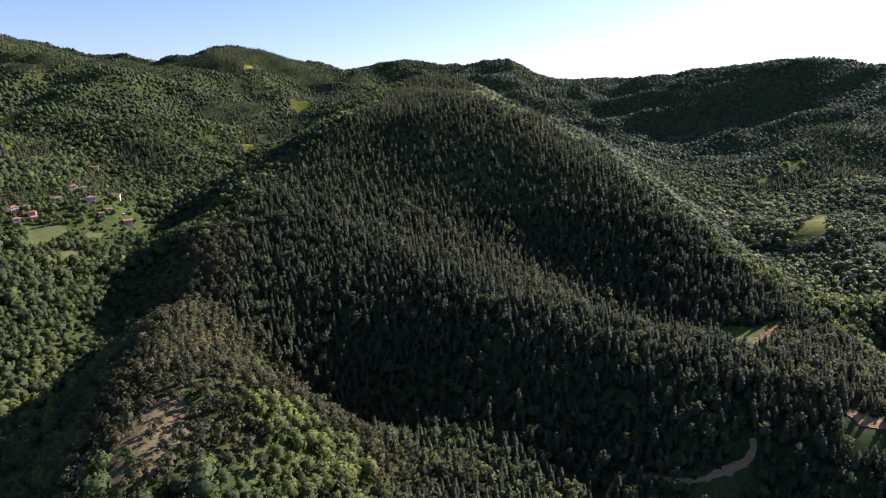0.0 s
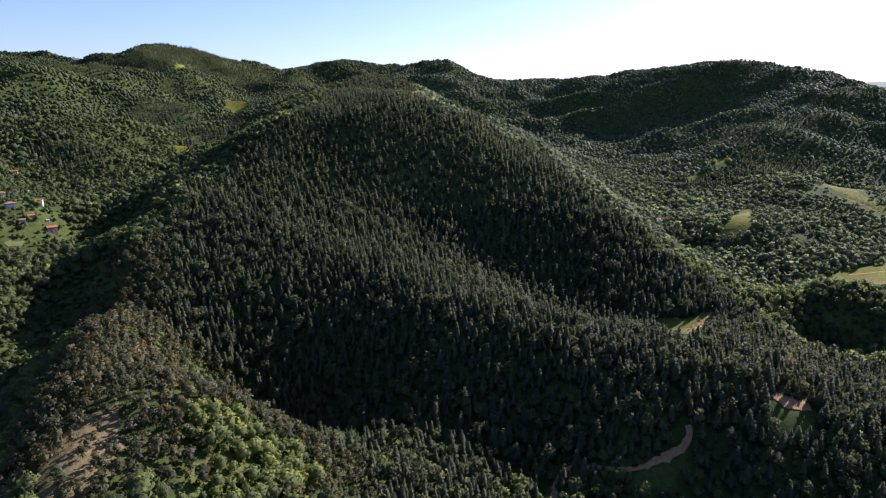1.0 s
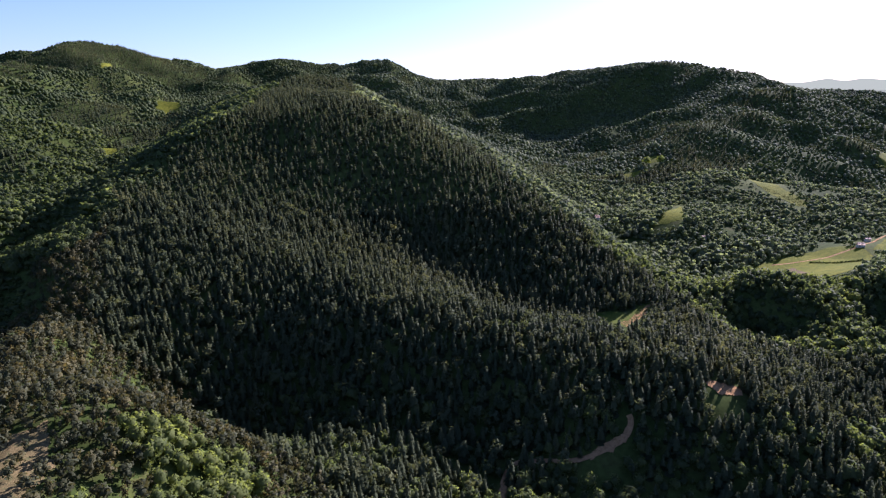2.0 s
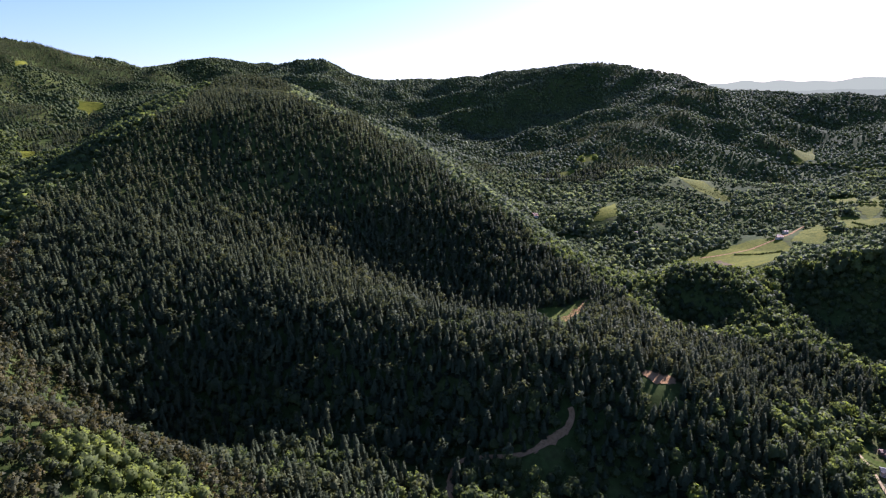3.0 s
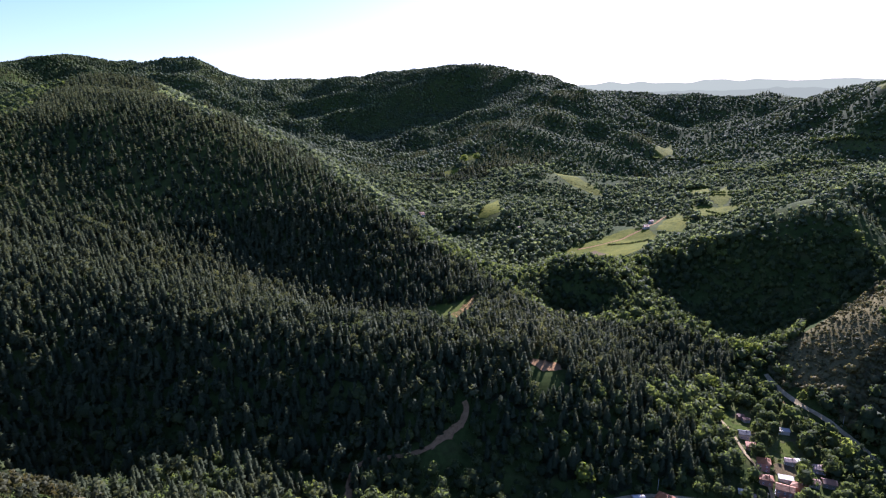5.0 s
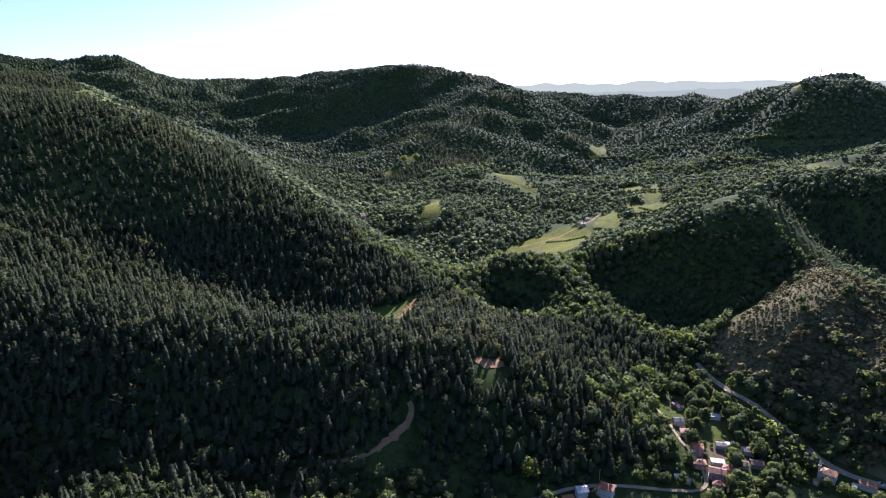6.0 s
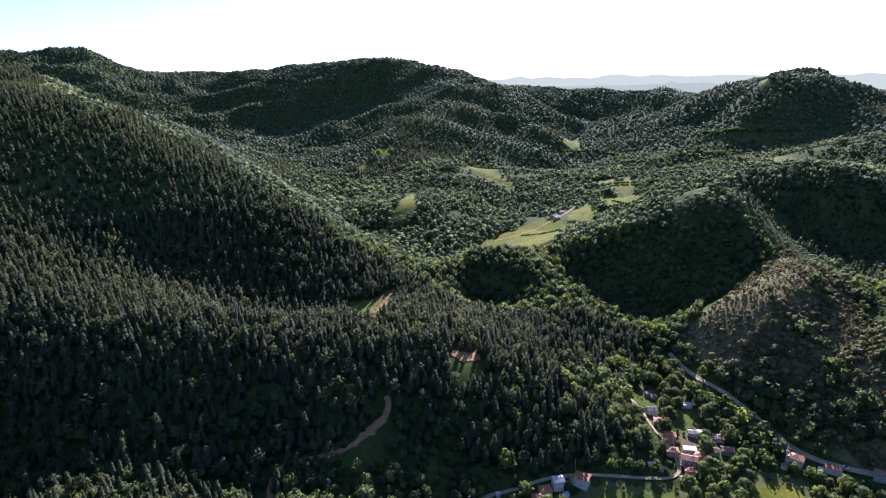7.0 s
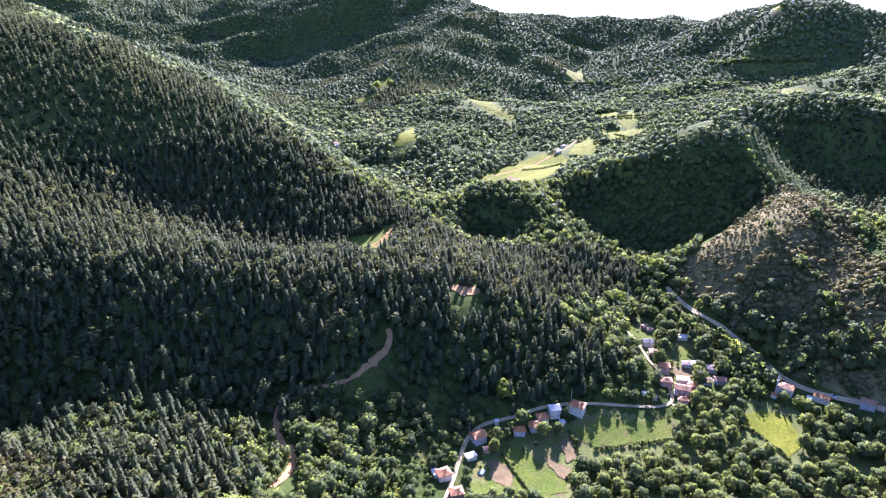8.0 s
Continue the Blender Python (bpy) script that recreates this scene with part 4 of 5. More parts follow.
def scrub_slope():
    p = np.array(SCRUB_SLOPE, float)
    x, y = scatter(p[:, 0].min(), p[:, 0].max(), p[:, 1].min(), p[:, 1].max(), 3.0)
    k = inside(SCRUB_SLOPE, x + 10 * waves(x, y, 30, 51), y + 10 * waves(x, y, 30, 52)) & open_ground(x, y) & (rng.uniform(0, 1, len(x)) > 0.15)
    x, y = x[k], y[k]
    h = rng.gamma(5.0, 0.7, len(x)).clip(1.6, 7) * (1.15 + 0.4 * waves(x, y, 45, 58) + 0.25 * waves(x, y, 12, 59))
    h *= np.where(inside(BROOM_SPUR, x, y), 0.55, 0.9)
    stand("scrub", BROAD_MID, x, y, h, rng.uniform(1.1, 1.6, len(x)), rng.uniform(0, 1, len(x)), SCRUB, "grey-green scrub and low bushes on a dry slope")


scrub_slope()

# ---- fields and roads, laid on the ground ----
SURFACE = {"GRASS": GRASS, "DRYGRASS": DRYGRASS, "SOIL": SOIL, "DIRT": DIRT, "VALLEYGRASS": VALLEYGRASS, "HEATH": HEATH, "DRYSOIL": DRYSOIL, "GLADE": GLADE}
FIELD_LABELS = {"glade": "rough grass between scattered hillside trees", "dry_slope": "bare pinkish-brown soil between the bushes", "heath": "golden-brown dry heath between the pines", "rough_meadow": "rough uneven grass on the valley floor", "meadow": "mown green meadow between hedges and trees", "vegetable_plot": "brown dug vegetable plot beside the houses",
                "pasture": "pale green pasture on the hillside", "clearing": "grassy forest clearing with a bare track",
                "bare_mound": "round mound of bare grey-brown soil", "bare_bank": "bare orange earth bank at a track"}


def field(name, kind, poly, lift=0.45):
    """A patch of ground of one use, a little proud of the forest floor, with a frayed edge."""
    p = np.array(poly, float)
    (x0, y0), (x1, y1) = p.min(0) - 2, p.max(0) + 2
    gap = max(0.7, min(6.0, (x1 - x0 + y1 - y0) / 150))
    xs, ys = np.arange(x0, x1, gap), np.arange(y0, y1, gap)
    xx, yy = np.meshgrid(xs, ys)
    shake = max(gap * 1.2, 2.2)
    wx, wy = xx + shake * waves(xx, yy, 3 + 4 * gap, 71), yy + shake * waves(xx, yy, 3 + 4 * gap, 72)
    keep = inside(poly, wx, wy)
    z = ground_z(xx, yy) + lift
    n = len(xs)
    j, i = np.where(keep[:-1, :-1] & keep[1:, 1:] & keep[1:, :-1] & keep[:-1, 1:])
    q = j * n + i
    if not len(q):
        return
    tris = np.concatenate([np.stack([q, q + 1, q + n + 1], 1), np.stack([q, q + n + 1, q + n], 1)])
    used, flat = np.unique(tris, return_inverse=True)
    vs = np.stack([xx.ravel(), yy.ravel(), z.ravel()], 1)[used]
    tagged(new(name, tri_mesh(name, vs, flat.reshape(-1, 3), SURFACE[kind], smooth=True)), FIELD_LABELS[name], "field", kind="structure")


def road(name, width, line, label):
    """A ribbon along a line, smoothed, cambered and laid on the ground."""
    p = np.array(line, float)
    for _ in range(2):
        p = np.concatenate([p[:1], np.stack([0.75 * p[:-1] + 0.25 * p[1:], 0.25 * p[:-1] + 0.75 * p[1:]], 1).reshape(-1, 2), p[-1:]])
    d = np.append(0, np.cumsum(np.hypot(*np.diff(p, axis=0).T)))
    s = np.arange(0, d[-1], 2.5)
    cx, cy = np.interp(s, d, p[:, 0]), np.interp(s, d, p[:, 1])
    tx, ty = np.gradient(cx), np.gradient(cy)
    l = np.hypot(tx, ty)
    tx, ty = tx / l, ty / l
    across = np.array([-0.5, -0.25, 0, 0.25, 0.5])
    w = width * (1 + 0.16 * waves(s, s * 0, 9, 77))
    x = cx[:, None] - ty[:, None] * across * w[:, None]
    y = cy[:, None] + tx[:, None] * across * w[:, None]
    z = np.maximum(ground_z(x, y), ground_z(cx, cy)[:, None] - 0.5) + 0.55 + 0.06 * (1 - 4 * across ** 2)
    n = len(across)
    q = (np.arange(len(s) - 1)[:, None] * n + np.arange(n - 1)[None]).ravel()
    tris = np.concatenate([np.stack([q, q + 1, q + n + 1], 1), np.stack([q, q + n + 1, q + n], 1)])
    tagged(new(name, tri_mesh(name, np.stack([x.ravel(), y.ravel(), z.ravel()], 1), tris, DIRT if "forest" in name or "track" in name else LANE, smooth=True)),
           label, "road", kind="structure")


field("rough_meadow", "VALLEYGRASS", VALLEY, 0.2)
field("dry_slope", "DRYSOIL", SCRUB_SLOPE, 0.15)
for poly in GLADES:
    field("glade", "GLADE", poly, 0.2)
for name, kind, poly in FIELDS:
    field(name, kind, poly, 0.62 if name in ("vegetable_plot", "bare_mound") else 0.45)
for name, width, line in ROADS:
    road(name, width, line, {"village_lane": "pale dusty village lane", "valley_road": "narrow grey-beige valley road", "farm_track": "narrow dirt track between hedges",
                             "forest_road": "rutted orange-brown forest road"}[name])

# ---- building helpers ----
def part(name, bm, material, parent, label=""):
    """Links a bmesh as one mesh object under a thing or a part."""
    me = bpy.data.meshes.new(name)
    bm.to_mesh(me)
    bm.free()
    me.materials.append(material)
    ob = new(name, me)
    ob.parent = parent
    return tagged(ob, label)


def box(x0, x1, y0, y1, z0, z1, bm=None, bevel=0.0):
    bm = bm or bmesh.new()
    made = bmesh.ops.create_cube(bm, size=1, matrix=Matrix.LocRotScale(((x0 + x1) / 2, (y0 + y1) / 2, (z0 + z1) / 2), None, (x1 - x0, y1 - y0, z1 - z0)))
    if bevel:
        bmesh.ops.bevel(bm, geom=list({e for v in made["verts"] for e in v.link_edges}), offset=bevel, segments=1, affect="EDGES")
    return bm


def solid(vs, fs):
    bm = bmesh.new()
    v = [bm.verts.new(p) for p in vs]
    for f in fs:
        bm.faces.new([v[i] for i in f])
    bmesh.ops.recalc_face_normals(bm, faces=bm.faces)
    return bm


def rod(a, b, r, sides=6, tip=None, bm=None):
    bm = bm or bmesh.new()
    a, b = Vector(a), Vector(b)
    m = Matrix.Translation((a + b) / 2) @ (b - a).to_track_quat("Z", "Y").to_matrix().to_4x4()
    bmesh.ops.create_cone(bm, cap_ends=True, segments=sides, radius1=r, radius2=r if tip is None else tip, depth=(b - a).length, matrix=m)
    return bm


def roof_body(w, d, z, rise, kind, eave=0.55, thick=0.16):
    """A tiled roof as a closed body: hip or gable, with eaves that stand out from the walls."""
    a, b = w / 2 + eave, d / 2 + eave
    if kind == "flat":
        return solid([(x, y, z + h + 0.05 * y) for h in (0, thick + 0.06) for x, y in ((-a, -b), (a, -b), (a, b), (-a, b))],
                     [(0, 1, 2, 3), (4, 5, 6, 7), (0, 1, 5, 4), (1, 2, 6, 5), (2, 3, 7, 6), (3, 0, 4, 7)])
    r = max(0.3, a - b) if kind == "hip" else a
    low = [(-a, -b, z - 0.1), (a, -b, z - 0.1), (a, b, z - 0.1), (-a, b, z - 0.1)]
    top = [(x, y, h + thick) for x, y, h in low]
    ridge = [(-r, 0, z + rise), (r, 0, z + rise)]
    return solid(low + top + ridge, [(0, 1, 2, 3), (0, 1, 5, 4), (1, 2, 6, 5), (2, 3, 7, 6), (3, 0, 4, 7), (4, 5, 9, 8), (6, 7, 8, 9), (5, 6, 9), (7, 4, 8)])


ROOF_WORDS = {"red": "red-tiled", "orange": "orange-tiled", "brown": "brown-tiled", "pink": "faded pink-tiled", "dark": "dark slate", "pale": "pale sheet"}
WALL_WORDS = {"white": "white plastered", "pink": "pink plastered", "grey": "grey plastered", "brick": "brown brick", "stone": "rough stone"}


def add_window(root, x, y, z, face, w=1.0, h=1.2):
    """A window set in a wall: frame, pane and sill. face: degrees of the wall's outward side from +y."""
    m = pose(x, y, z, 0, 0, face)
    bm = bmesh.new()
    for x0, x1, z0, z1 in ((-w / 2, -w / 2 + 0.1, 0, h), (w / 2 - 0.1, w / 2, 0, h), (-w / 2 + 0.1, w / 2 - 0.1, h - 0.1, h), (-w / 2 + 0.1, w / 2 - 0.1, 0, 0.1), (-0.04, 0.04, 0.1, h - 0.1)):
        box(x0, x1, -0.02, 0.08, z0, z1, bm)
    f = part("window", bm, PAINT, root, "white window frame")
    f.matrix_local = m
    part("pane", box(-w / 2 + 0.08, w / 2 - 0.08, 0.0, 0.03, 0.08, h - 0.08), GLASS, f)
    part("sill", box(-w / 2 - 0.1, w / 2 + 0.1, -0.02, 0.2, -0.1, -0.01), PAINT, f)


def house(x, y, w, d, storeys, kind, roof, wall, turn):
    """A village house or shed: walls on a footing, a roof with eaves, a chimney, windows, a door."""
    shed = storeys < 1.15 and max(w, d) < 8 or kind == "flat"
    name = "shed" if shed else "house"
    root = new(name)
    c, s = math.cos(radians(turn)), math.sin(radians(turn))
    px = np.array([0, -w / 2, w / 2, w / 2, -w / 2])
    py = np.array([0, -d / 2, -d / 2, d / 2, d / 2])
    gz = ground_z(x + px * c - py * s, y + px * s + py * c)
    base = float(gz.mean())
    deep = base - float(gz.min()) + 0.6
    root.matrix_world = pose(x, y, base, 0, 0, turn)
    height = 2.7 * storeys + 0.2
    part("wall", box(-w / 2, w / 2, -d / 2, d / 2, -deep, height, bevel=0.05), WALL[wall], root)
    rise = 0.0 if kind == "flat" else min(w, d) * 0.27
    if kind == "gable":
        for e in (-1, 1):
            part("gable", solid([(e * (w / 2 - 0.14), -d / 2, height), (e * (w / 2 - 0.14), d / 2, height), (e * (w / 2 - 0.14), 0, height + rise * 0.9),
                                 (e * w / 2, -d / 2, height), (e * w / 2, d / 2, height), (e * w / 2, 0, height + rise * 0.9)],
                                [(0, 1, 2), (3, 4, 5), (0, 1, 4, 3), (1, 2, 5, 4), (2, 0, 3, 5)]), WALL[wall], root)
    body = part("roof", roof_body(w, d, height, rise, kind, 0.35 if shed else 0.6), TILE[roof], root, ROOF_WORDS[roof] + " roof")
    if not shed:
        part("chimney", box(w * 0.18, w * 0.18 + 0.6, -0.3, 0.3, height + rise * 0.35, height + rise + 0.7, bevel=0.03), WALL["brick"], body)
        if kind == "hip":
            r = max(0.3, (w - d) / 2)
            part("ridge_cap", box(-r, r, -0.14, 0.14, height + rise - 0.06, height + rise + 0.09, bevel=0.04), TILE[roof], body)
    floors = max(1, int(storeys + 0.3))
    for f in range(floors):
        z = 0.95 + 2.7 * f
        n = 1 if shed else max(2, int(w / 3))
        for k in range(n):
            u = (k + 0.5) / n * w - w / 2
            if not (f == 0 and k == n // 2):
                add_window(root, u, d / 2, z, 0)
            if not shed:
                add_window(root, u, -d / 2, z, 180)
        if not shed:
            for v in (-d / 4, d / 4):
                add_window(root, w / 2, v, z, -90)
                add_window(root, -w / 2, v, z, 90)
    n = 1 if shed else max(2, int(w / 3))
    u = (n // 2 + 0.5) / n * w - w / 2
    door = part("door", box(u - 0.5, u + 0.5, d / 2 - 0.03, d / 2 + 0.06, 0, 2.05, bevel=0.02), WOOD, root, "dark wooden door")
    part("door_handle", box(u + 0.32, u + 0.4, d / 2 + 0.06, d / 2 + 0.12, 0.98, 1.04), STEEL, door)
    if storeys >= 2 and not shed:
        slab = part("balcony", box(-w * 0.35, w * 0.35, d / 2, d / 2 + 1.3, 2.75, 2.9, bevel=0.02), WALL["grey"], root, "concrete balcony with a rail")
        bm = box(-w * 0.35, w * 0.35, d / 2 + 1.22, d / 2 + 1.28, 3.75, 3.82)
        for k in range(9):
            q = -w * 0.35 + 0.03 + (w * 0.7 - 0.09) * k / 8
            box(q, q + 0.05, d / 2 + 1.22, d / 2 + 1.28, 2.9, 3.75, bm)
        part("railing", bm, STEEL, slab)
    size = "small" if shed else ("two-storey" if storeys >= 1.7 else "low")
    tagged(root, f"{size} {WALL_WORDS[wall]} {name} with a {ROOF_WORDS[roof]} {'flat' if kind == 'flat' else kind} roof", name,
           "village sheds" if shed else "village houses")
    return root


for row in HOUSES:
    house(*row)


def mosque(x, y, turn):
    """The white village mosque: a tall hall under a hipped red roof and a slim minaret with a balcony and a pointed cap."""
    base = float(ground_z(x, y))
    root = new("mosque")
    root.matrix_world = pose(x, y, base, 0, 0, turn) @ Matrix.Diagonal((0.78, 0.78, 0.85, 1))
    part("wall", box(-6, 6, -5.5, 5.5, -2.5, 6.6, bevel=0.06), WALL["white"], root)
    body = part("roof", roof_body(12, 11, 6.6, 2.9, "hip", 0.7), TILE["orange"], root, "orange-red tiled hip roof")
    part("finial", rod((0, 0, 9.5), (0, 0, 10.4), 0.09, 6, 0.02), STEEL, body)
    for f in (0, 1):
        for k in range(4):
            u = -4.2 + 2.8 * k
            add_window(root, u, 5.5, 1.1 + 3.0 * f, 0, 1.0, 1.6)
            add_window(root, u, -5.5, 1.1 + 3.0 * f, 180, 1.0, 1.6)
        for v in (-3.4, 0, 3.4):
            add_window(root, 6, v, 1.1 + 3.0 * f, -90, 1.0, 1.6)
            add_window(root, -6, v, 1.1 + 3.0 * f, 90, 1.0, 1.6)
    tower = part("minaret", rod((-7.2, -3.5, -2.5), (-7.2, -3.5, 14), 0.85, 12, 0.65), WALL["white"], root, "slim round white minaret")
    bm = rod((-7.2, -3.5, 10.6), (-7.2, -3.5, 11.0), 0.75, 12, 1.25)
    rod((-7.2, -3.5, 11.0), (-7.2, -3.5, 11.8), 1.25, 12, 1.25, bm)
    part("minaret_balcony", bm, WALL["white"], tower)
    part("minaret_cap", rod((-7.2, -3.5, 14), (-7.2, -3.5, 18), 0.8, 12, 0.03), STEEL, tower, "grey pointed metal cap")
    tagged(root, "white two-storey village mosque with an orange roof and slim minaret", "mosque")


mosque(*MOSQUE)


def lattice_mast(x, y, height, name="radio_mast"):
    """A lattice mast: three legs, braces at every bay and drum antennas near the top."""
    z0 = float(ground_z(x, y)) - 0.5
    root = new(name)
    root.matrix_world = pose(x, y, z0)
    legs = [(1.7 * math.cos(a), 1.7 * math.sin(a)) for a in (0.3, 2.4, 4.5)]
    for lx, ly in legs:
        part("leg", rod((lx, ly, 0), (lx * 0.35, ly * 0.35, height), 0.34, 5), STEEL, root)
    bm = bmesh.new()
    bays = 12
    for k in range(bays):
        for i in range(3):
            (ax, ay), (bx, by) = legs[i], legs[(i + 1) % 3]
            f, g = 1 - 0.65 * k / bays, 1 - 0.65 * (k + 1) / bays
            rod((ax * f, ay * f, height * k / bays), (bx * g, by * g, height * (k + 1) / bays), 0.2, 4, None, bm)
    part("brace", bm, STEEL, root)
    for h, r in ((0.93, 0.9), (0.8, 1.2), (0.68, 0.8)):
        part("antenna", rod((0.2, -0.5, height * h), (0.2, -1.2, height * h), r, 10), PAINT, root, "white drum antenna")
    part("aerial", rod((0, 0, height), (0, 0, height + 6), 0.25, 5, 0.12), STEEL, root)
    tagged(root, "tall grey lattice radio mast on the hilltop", "radio mast", "hilltop masts")


for mx, my in MASTS:
    lattice_mast(mx, my, 36)


def pool(x, y):
    """A small blue tank pool with a rim, standing on the grass."""
    root = new("garden_pool")
    root.matrix_world = pose(x, y, float(ground_z(x, y)) + 0.4, 0, 0, 25)
    part("basin", box(-2.2, 2.2, -1.3, 1.3, -0.6, 0.9, bevel=0.08), PAINT, root, "white basin wall")
    part("water", box(-2.0, 2.0, -1.1, 1.1, 0.9, 0.93), BLUE, root, "bright blue pool surface")
    tagged(root, "small bright blue garden pool with white rim on grass", "pool")


def car(x, y, turn):
    root = new("car")
    root.matrix_world = pose(x, y, float(ground_z(x, y)) + 0.6, 0, 0, turn)
    body = part("body", box(-2.1, 2.1, -0.85, 0.85, 0.3, 0.9, bevel=0.15), PAINT, root, "white car body")
    part("cabin", solid([(-1.2, -0.78, 0.9), (1.0, -0.78, 0.9), (1.0, 0.78, 0.9), (-1.2, 0.78, 0.9), (-0.8, -0.62, 1.45), (0.45, -0.62, 1.45), (0.45, 0.62, 1.45), (-0.8, 0.62, 1.45)],
                        [(0, 1, 2, 3), (4, 5, 6, 7), (0, 1, 5, 4), (1, 2, 6, 5), (2, 3, 7, 6), (3, 0, 4, 7)]), GLASS, body, "dark glazed cabin")
    part("bonnet", box(1.0, 2.0, -0.75, 0.75, 0.9, 0.94, bevel=0.015), PAINT, body)
    for wx in (-1.3, 1.3):
        for wy in (-0.8, 0.8):
            wheel = part("wheel", rod((wx, wy - 0.1, 0.32), (wx, wy + 0.1, 0.32), 0.32, 12), RUBBER, root)
            part("rim", rod((wx, wy - 0.11, 0.32), (wx, wy + 0.11, 0.32), 0.19, 8), STEEL, wheel)
    for e in (-0.6, 0.6):
        part("headlight", box(2.08, 2.13, e - 0.18, e + 0.18, 0.6, 0.75), GLASS, body)
    tagged(root, "small white car parked beside the valley road", "car")


def pole(x, y, turn=0):
    root = new("power_pole")
    root.matrix_world = pose(x, y, float(ground_z(x, y)) - 0.5, 0, 0, turn)
    part("post", rod((0, 0, 0), (0, 0, 9), 0.16, 8, 0.11), WALL["grey"], root)
    arm = part("crossarm", box(-0.9, 0.9, -0.06, 0.06, 8.3, 8.42), WOOD, root)
    for q in (-0.75, 0, 0.75):
        part("insulator", rod((q, 0, 8.42), (q, 0, 8.62), 0.06, 6), PAINT, arm)
    tagged(root, "grey concrete power pole with a wooden crossarm", "pole", "power poles")


pool(*POOL)
car(*CAR, 60)
for px, py, turn in ((*POLE, 20), (ROADS[0][2][8][0] + 3, ROADS[0][2][8][1] + 3, 60), (ROADS[0][2][11][0] + 3, ROADS[0][2][11][1] + 3, 60),
                     (ROADS[0][2][14][0] - 3, ROADS[0][2][14][1], 10), (ROADS[1][2][4][0] + 4, ROADS[1][2][4][1], 10), (ROADS[1][2][7][0] + 4, ROADS[1][2][7][1], 10)):
    pole(px, py, turn)

# ---- single trees in the village valley and on the fields ----
def crown_mesh(seed, lobes, leaves, size, tall, material, tint):
    vs, ts, ns = rounded(*leaf_shape(lobes, leaves, size, seed, tall, 0.16))
    return tri_mesh("crown", vs, ts, material, np.clip(tint + np.random.default_rng(seed).normal(0, 0.08, len(vs)), 0, 1), True, ns)


def trunk_mesh(seed):
    """A tapered trunk with three limbs."""
    r = np.random.default_rng(seed)
    bm = rod((0, 0, -0.05), (0.01, 0, 0.5), 0.026, 6, 0.014)
    for k in range(3):
        a = 2.1 * k + r.uniform(0, 1)
        rod((0, 0, 0.24 + 0.07 * k), (0.17 * math.cos(a), 0.17 * math.sin(a), 0.5 + 0.06 * k), 0.011, 5, 0.004, bm)
    me = bpy.data.meshes.new("trunk")
    bm.to_mesh(me)
    bm.free()
    me.materials.append(BARK)
    return me


TREES = [(trunk_mesh(s), crown_mesh(300 + s, 9 + s % 3, 420, 0.07, 0.78 + 0.07 * (s % 4), LEAF, 0.2 + 0.09 * s)) for s in range(8)]
BRIGHT = (trunk_mesh(50), crown_mesh(350, 10, 460, 0.065, 0.8, LEAF, 1.0))


def tree(x, y, height, width, shape, label):
    root = new("broadleaf_tree")
    root.matrix_world = pose(x, y, float(ground_z(x, y)), 0, 0, rng.uniform(0, 360)) @ Matrix.Diagonal((height * width, height * width, height, 1))
    for name, me in zip(("trunk", "crown"), shape):
        ob = new(name, me)
        ob.parent = root
    tagged(root, label, "tree", "valley trees")


def by_a_field(x, y):
    """Where a tall tree would stand right before a field or throw its shade on it."""
    near = np.zeros(len(x), bool)
    r = np.hypot(x, y)
    for step in (5, 11, 17):
        for dx, dy in ((step * x / r, step * y / r), (-0.84 * step, -0.54 * step)):
            for name, kind, poly in FIELDS:
                if name in ("meadow", "vegetable_plot"):
                    near |= inside(poly, x + dx, y + dy)
    return near


def single_trees():
    x, y = scatter(120, 480, 60, 345, 8.0)
    k = inside(VALLEY, x, y) & open_ground(x, y) & (waves(x, y, 26, 91) > -0.7)
    k[k] = ~by_a_field(x[k], y[k]) | (rng.uniform(0, 1, k.sum()) > 0.55)
    spots = rng.permutation(np.stack([x[k], y[k]], 1))[:295]
    small = by_a_field(*spots.T)
    for (px, py), low in zip(spots, small):
        tree(px, py, rng.uniform(2.5, 5.0) if low else rng.uniform(7.5, 14.0), rng.uniform(0.85, 1.2), TREES[int(rng.integers(0, 8))], "leafy green broadleaf tree between the village fields")
    for px, py in BRIGHT_TREES:
        tree(px, py, 14 if math.hypot(px, py) < 1000 else 20, 1.2, BRIGHT, "tall bright yellow-green broadleaf tree among darker woods")


single_trees()


# ---- hedges and tree rows ----
def hedge(height, line):
    """A row of bushes or trees along a line, uneven in height and spacing."""
    p = np.array(line, float)
    run = np.append(0, np.cumsum(np.hypot(*np.diff(p, axis=0).T)))
    at = np.arange(0, run[-1], height * 0.55)
    x = np.interp(at, run, p[:, 0]) + rng.normal(0, 0.12 * height, len(at))
    y = np.interp(at, run, p[:, 1]) + rng.normal(0, 0.12 * height, len(at))
    ob = stand("hedge" if height < 6 else "tree_belt", BROAD_CLOSE, x, y, height * rng.uniform(0.7, 1.25, len(x)), rng.uniform(0.9, 1.3, len(x)), rng.uniform(0.3, 0.9, len(x)), LEAF,
               "uneven green hedge along the edge of a field" if height < 6 else "row of leafy trees along a hillside terrace")
    del ob["kind"]
    tagged(ob, category="hedge" if height < 6 else "trees", group="field hedges" if height < 6 else "terrace tree rows")


for row in HEDGES:
    hedge(*row)


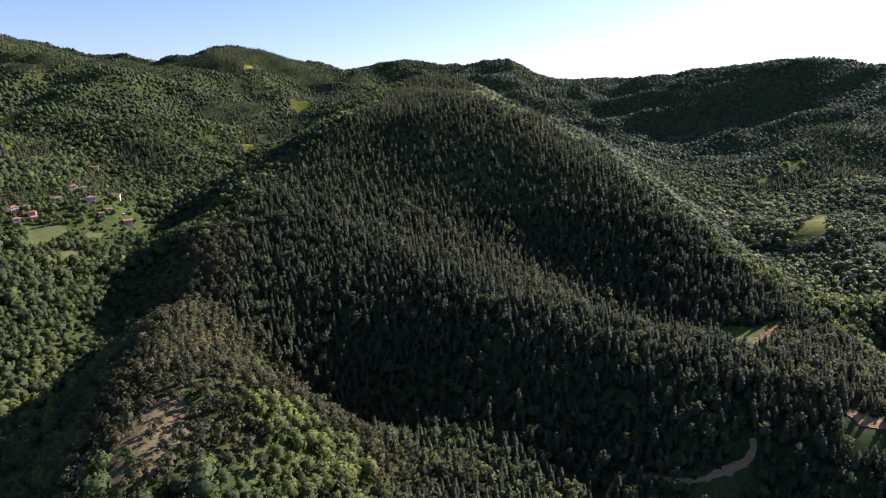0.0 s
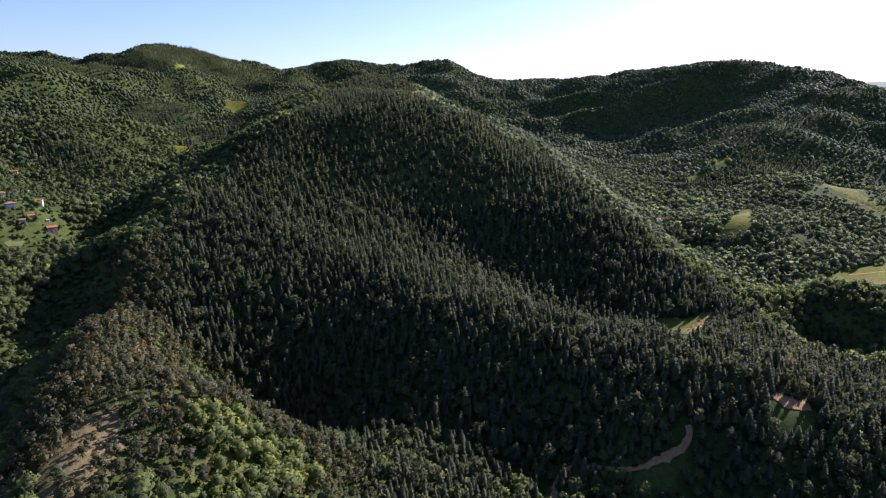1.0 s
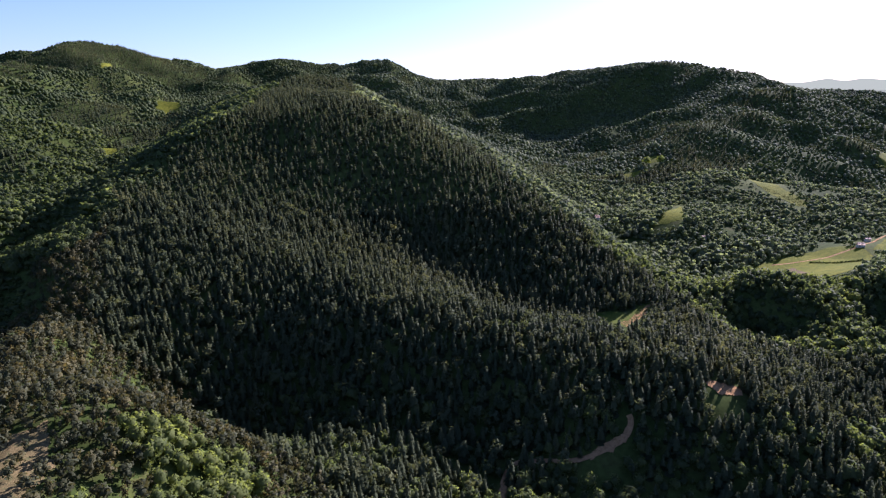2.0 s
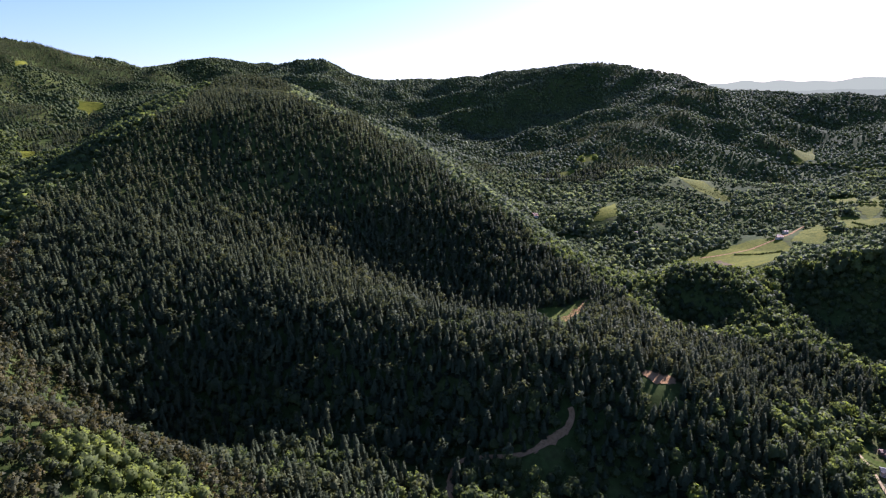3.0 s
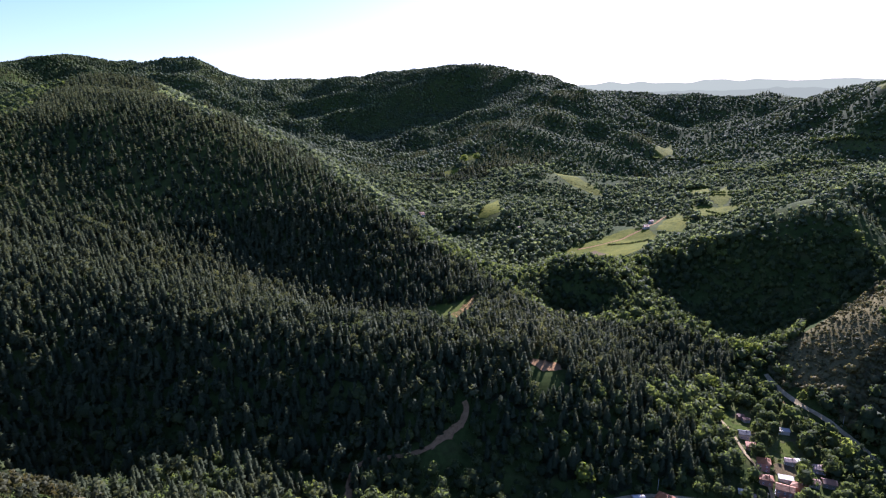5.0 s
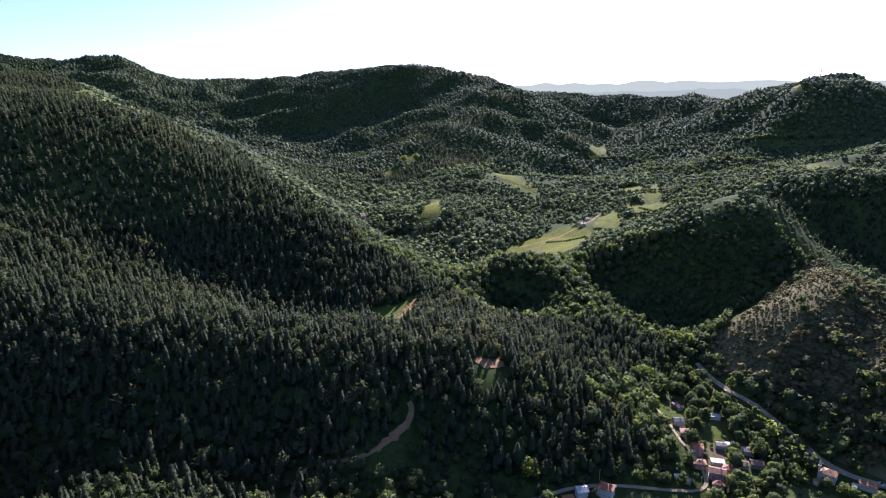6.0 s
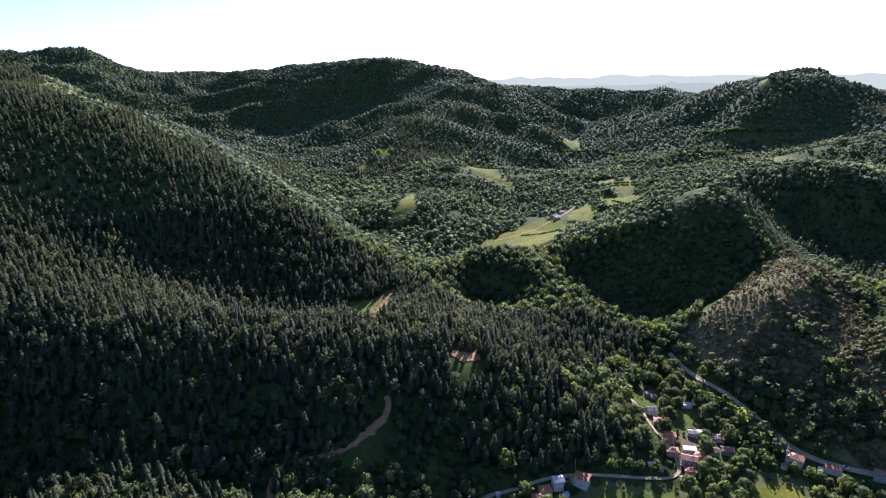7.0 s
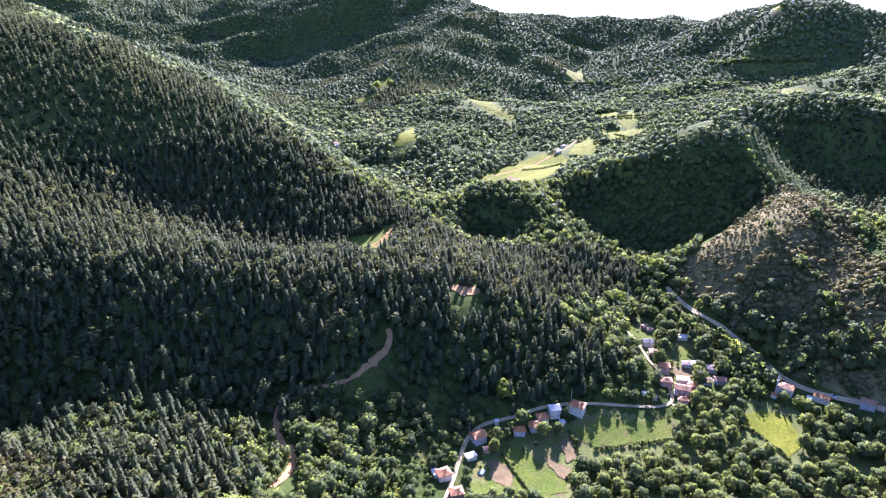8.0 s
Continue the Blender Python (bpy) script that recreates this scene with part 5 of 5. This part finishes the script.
# ---- crags on the near ridge ----
def crag(x, y, size, seed):
    """A pale limestone outcrop with broken faces."""
    r = np.random.default_rng(seed)
    bm = bmesh.new()
    bmesh.ops.create_icosphere(bm, subdivisions=3, radius=1)
    off = r.uniform(0, 50, 3)
    for v in bm.verts:
        n = noise.noise(v.co * 1.7 + Vector(off)) * 0.5 + noise.noise(v.co * 4.5 + Vector(off)) * 0.22
        v.co = Vector((v.co.x * (1 + n) * 0.8, v.co.y * (1 + n), max(-0.6, v.co.z * (1 + n) * 0.9))) * size
    me = bpy.data.meshes.new("crag")
    bm.to_mesh(me)
    bm.free()
    me.materials.append(ROCK)
    ob = new("crag", me)
    ob.matrix_world = pose(x, y, float(ground_z(x, y)), 0, 0, r.uniform(0, 360))
    tagged(ob, "pale grey limestone outcrop on the ridge edge", "rock", "ridge crags")


for k, (cx, cy) in enumerate(CRAGS):
    crag(cx, cy, (6, 5, 3, 3)[k], 400 + k)


# ---- distant mountains ----
def far_range(name, turn0, turn1, reach, low, high, seed, material, label, hump=1.0):
    """A long ridge on the horizon, a closed body with an uneven crest."""
    n = 120
    a = np.radians(np.linspace(turn0, turn1, n))
    u = np.linspace(0, 1, n)
    h = low + (high - low) * np.sqrt(np.sin(np.pi * np.clip(u, 0.004, 0.996))) ** hump * (0.7 + 0.24 * waves(u * 9 + seed, u * 0, 1, seed) + 0.13 * waves(u * 31, u * 0, 1, seed + 1))
    vs, k = [], 4
    for ang, top in zip(a, h):
        dx, dy = -math.sin(ang), math.cos(ang)
        vs += [(dx * (reach - 250), dy * (reach - 250), -200), (dx * (reach - 60), dy * (reach - 60), top - 40), (dx * reach, dy * reach, top), (dx * (reach + 60), dy * (reach + 60), -200)]
    q = (np.arange(n - 1)[:, None] * k + np.arange(k - 1)[None]).ravel()
    tris = np.concatenate([np.stack([q, q + 1, q + k + 1], 1), np.stack([q, q + k + 1, q + k], 1)])
    tagged(new(name, tri_mesh(name, vs, tris, material)), label, "mountains", kind="structure")


far_range("backdrop", -38, -78, 4800, 322, 412, 5, HAZE_FAR, "pale blue distant mountain range, its haze painted as glow", 0.2)
far_range("backdrop", -44, -64, 4600, 300, 352, 9, HAZE_NEAR, "blue-grey distant hills, their haze painted as glow")
far_range("backdrop", 28.2, 22.6, 4650, 440, 548, 21, HAZE_LEFT, "dim blue distant hill behind the ridges, its haze painted as glow", 1.6)
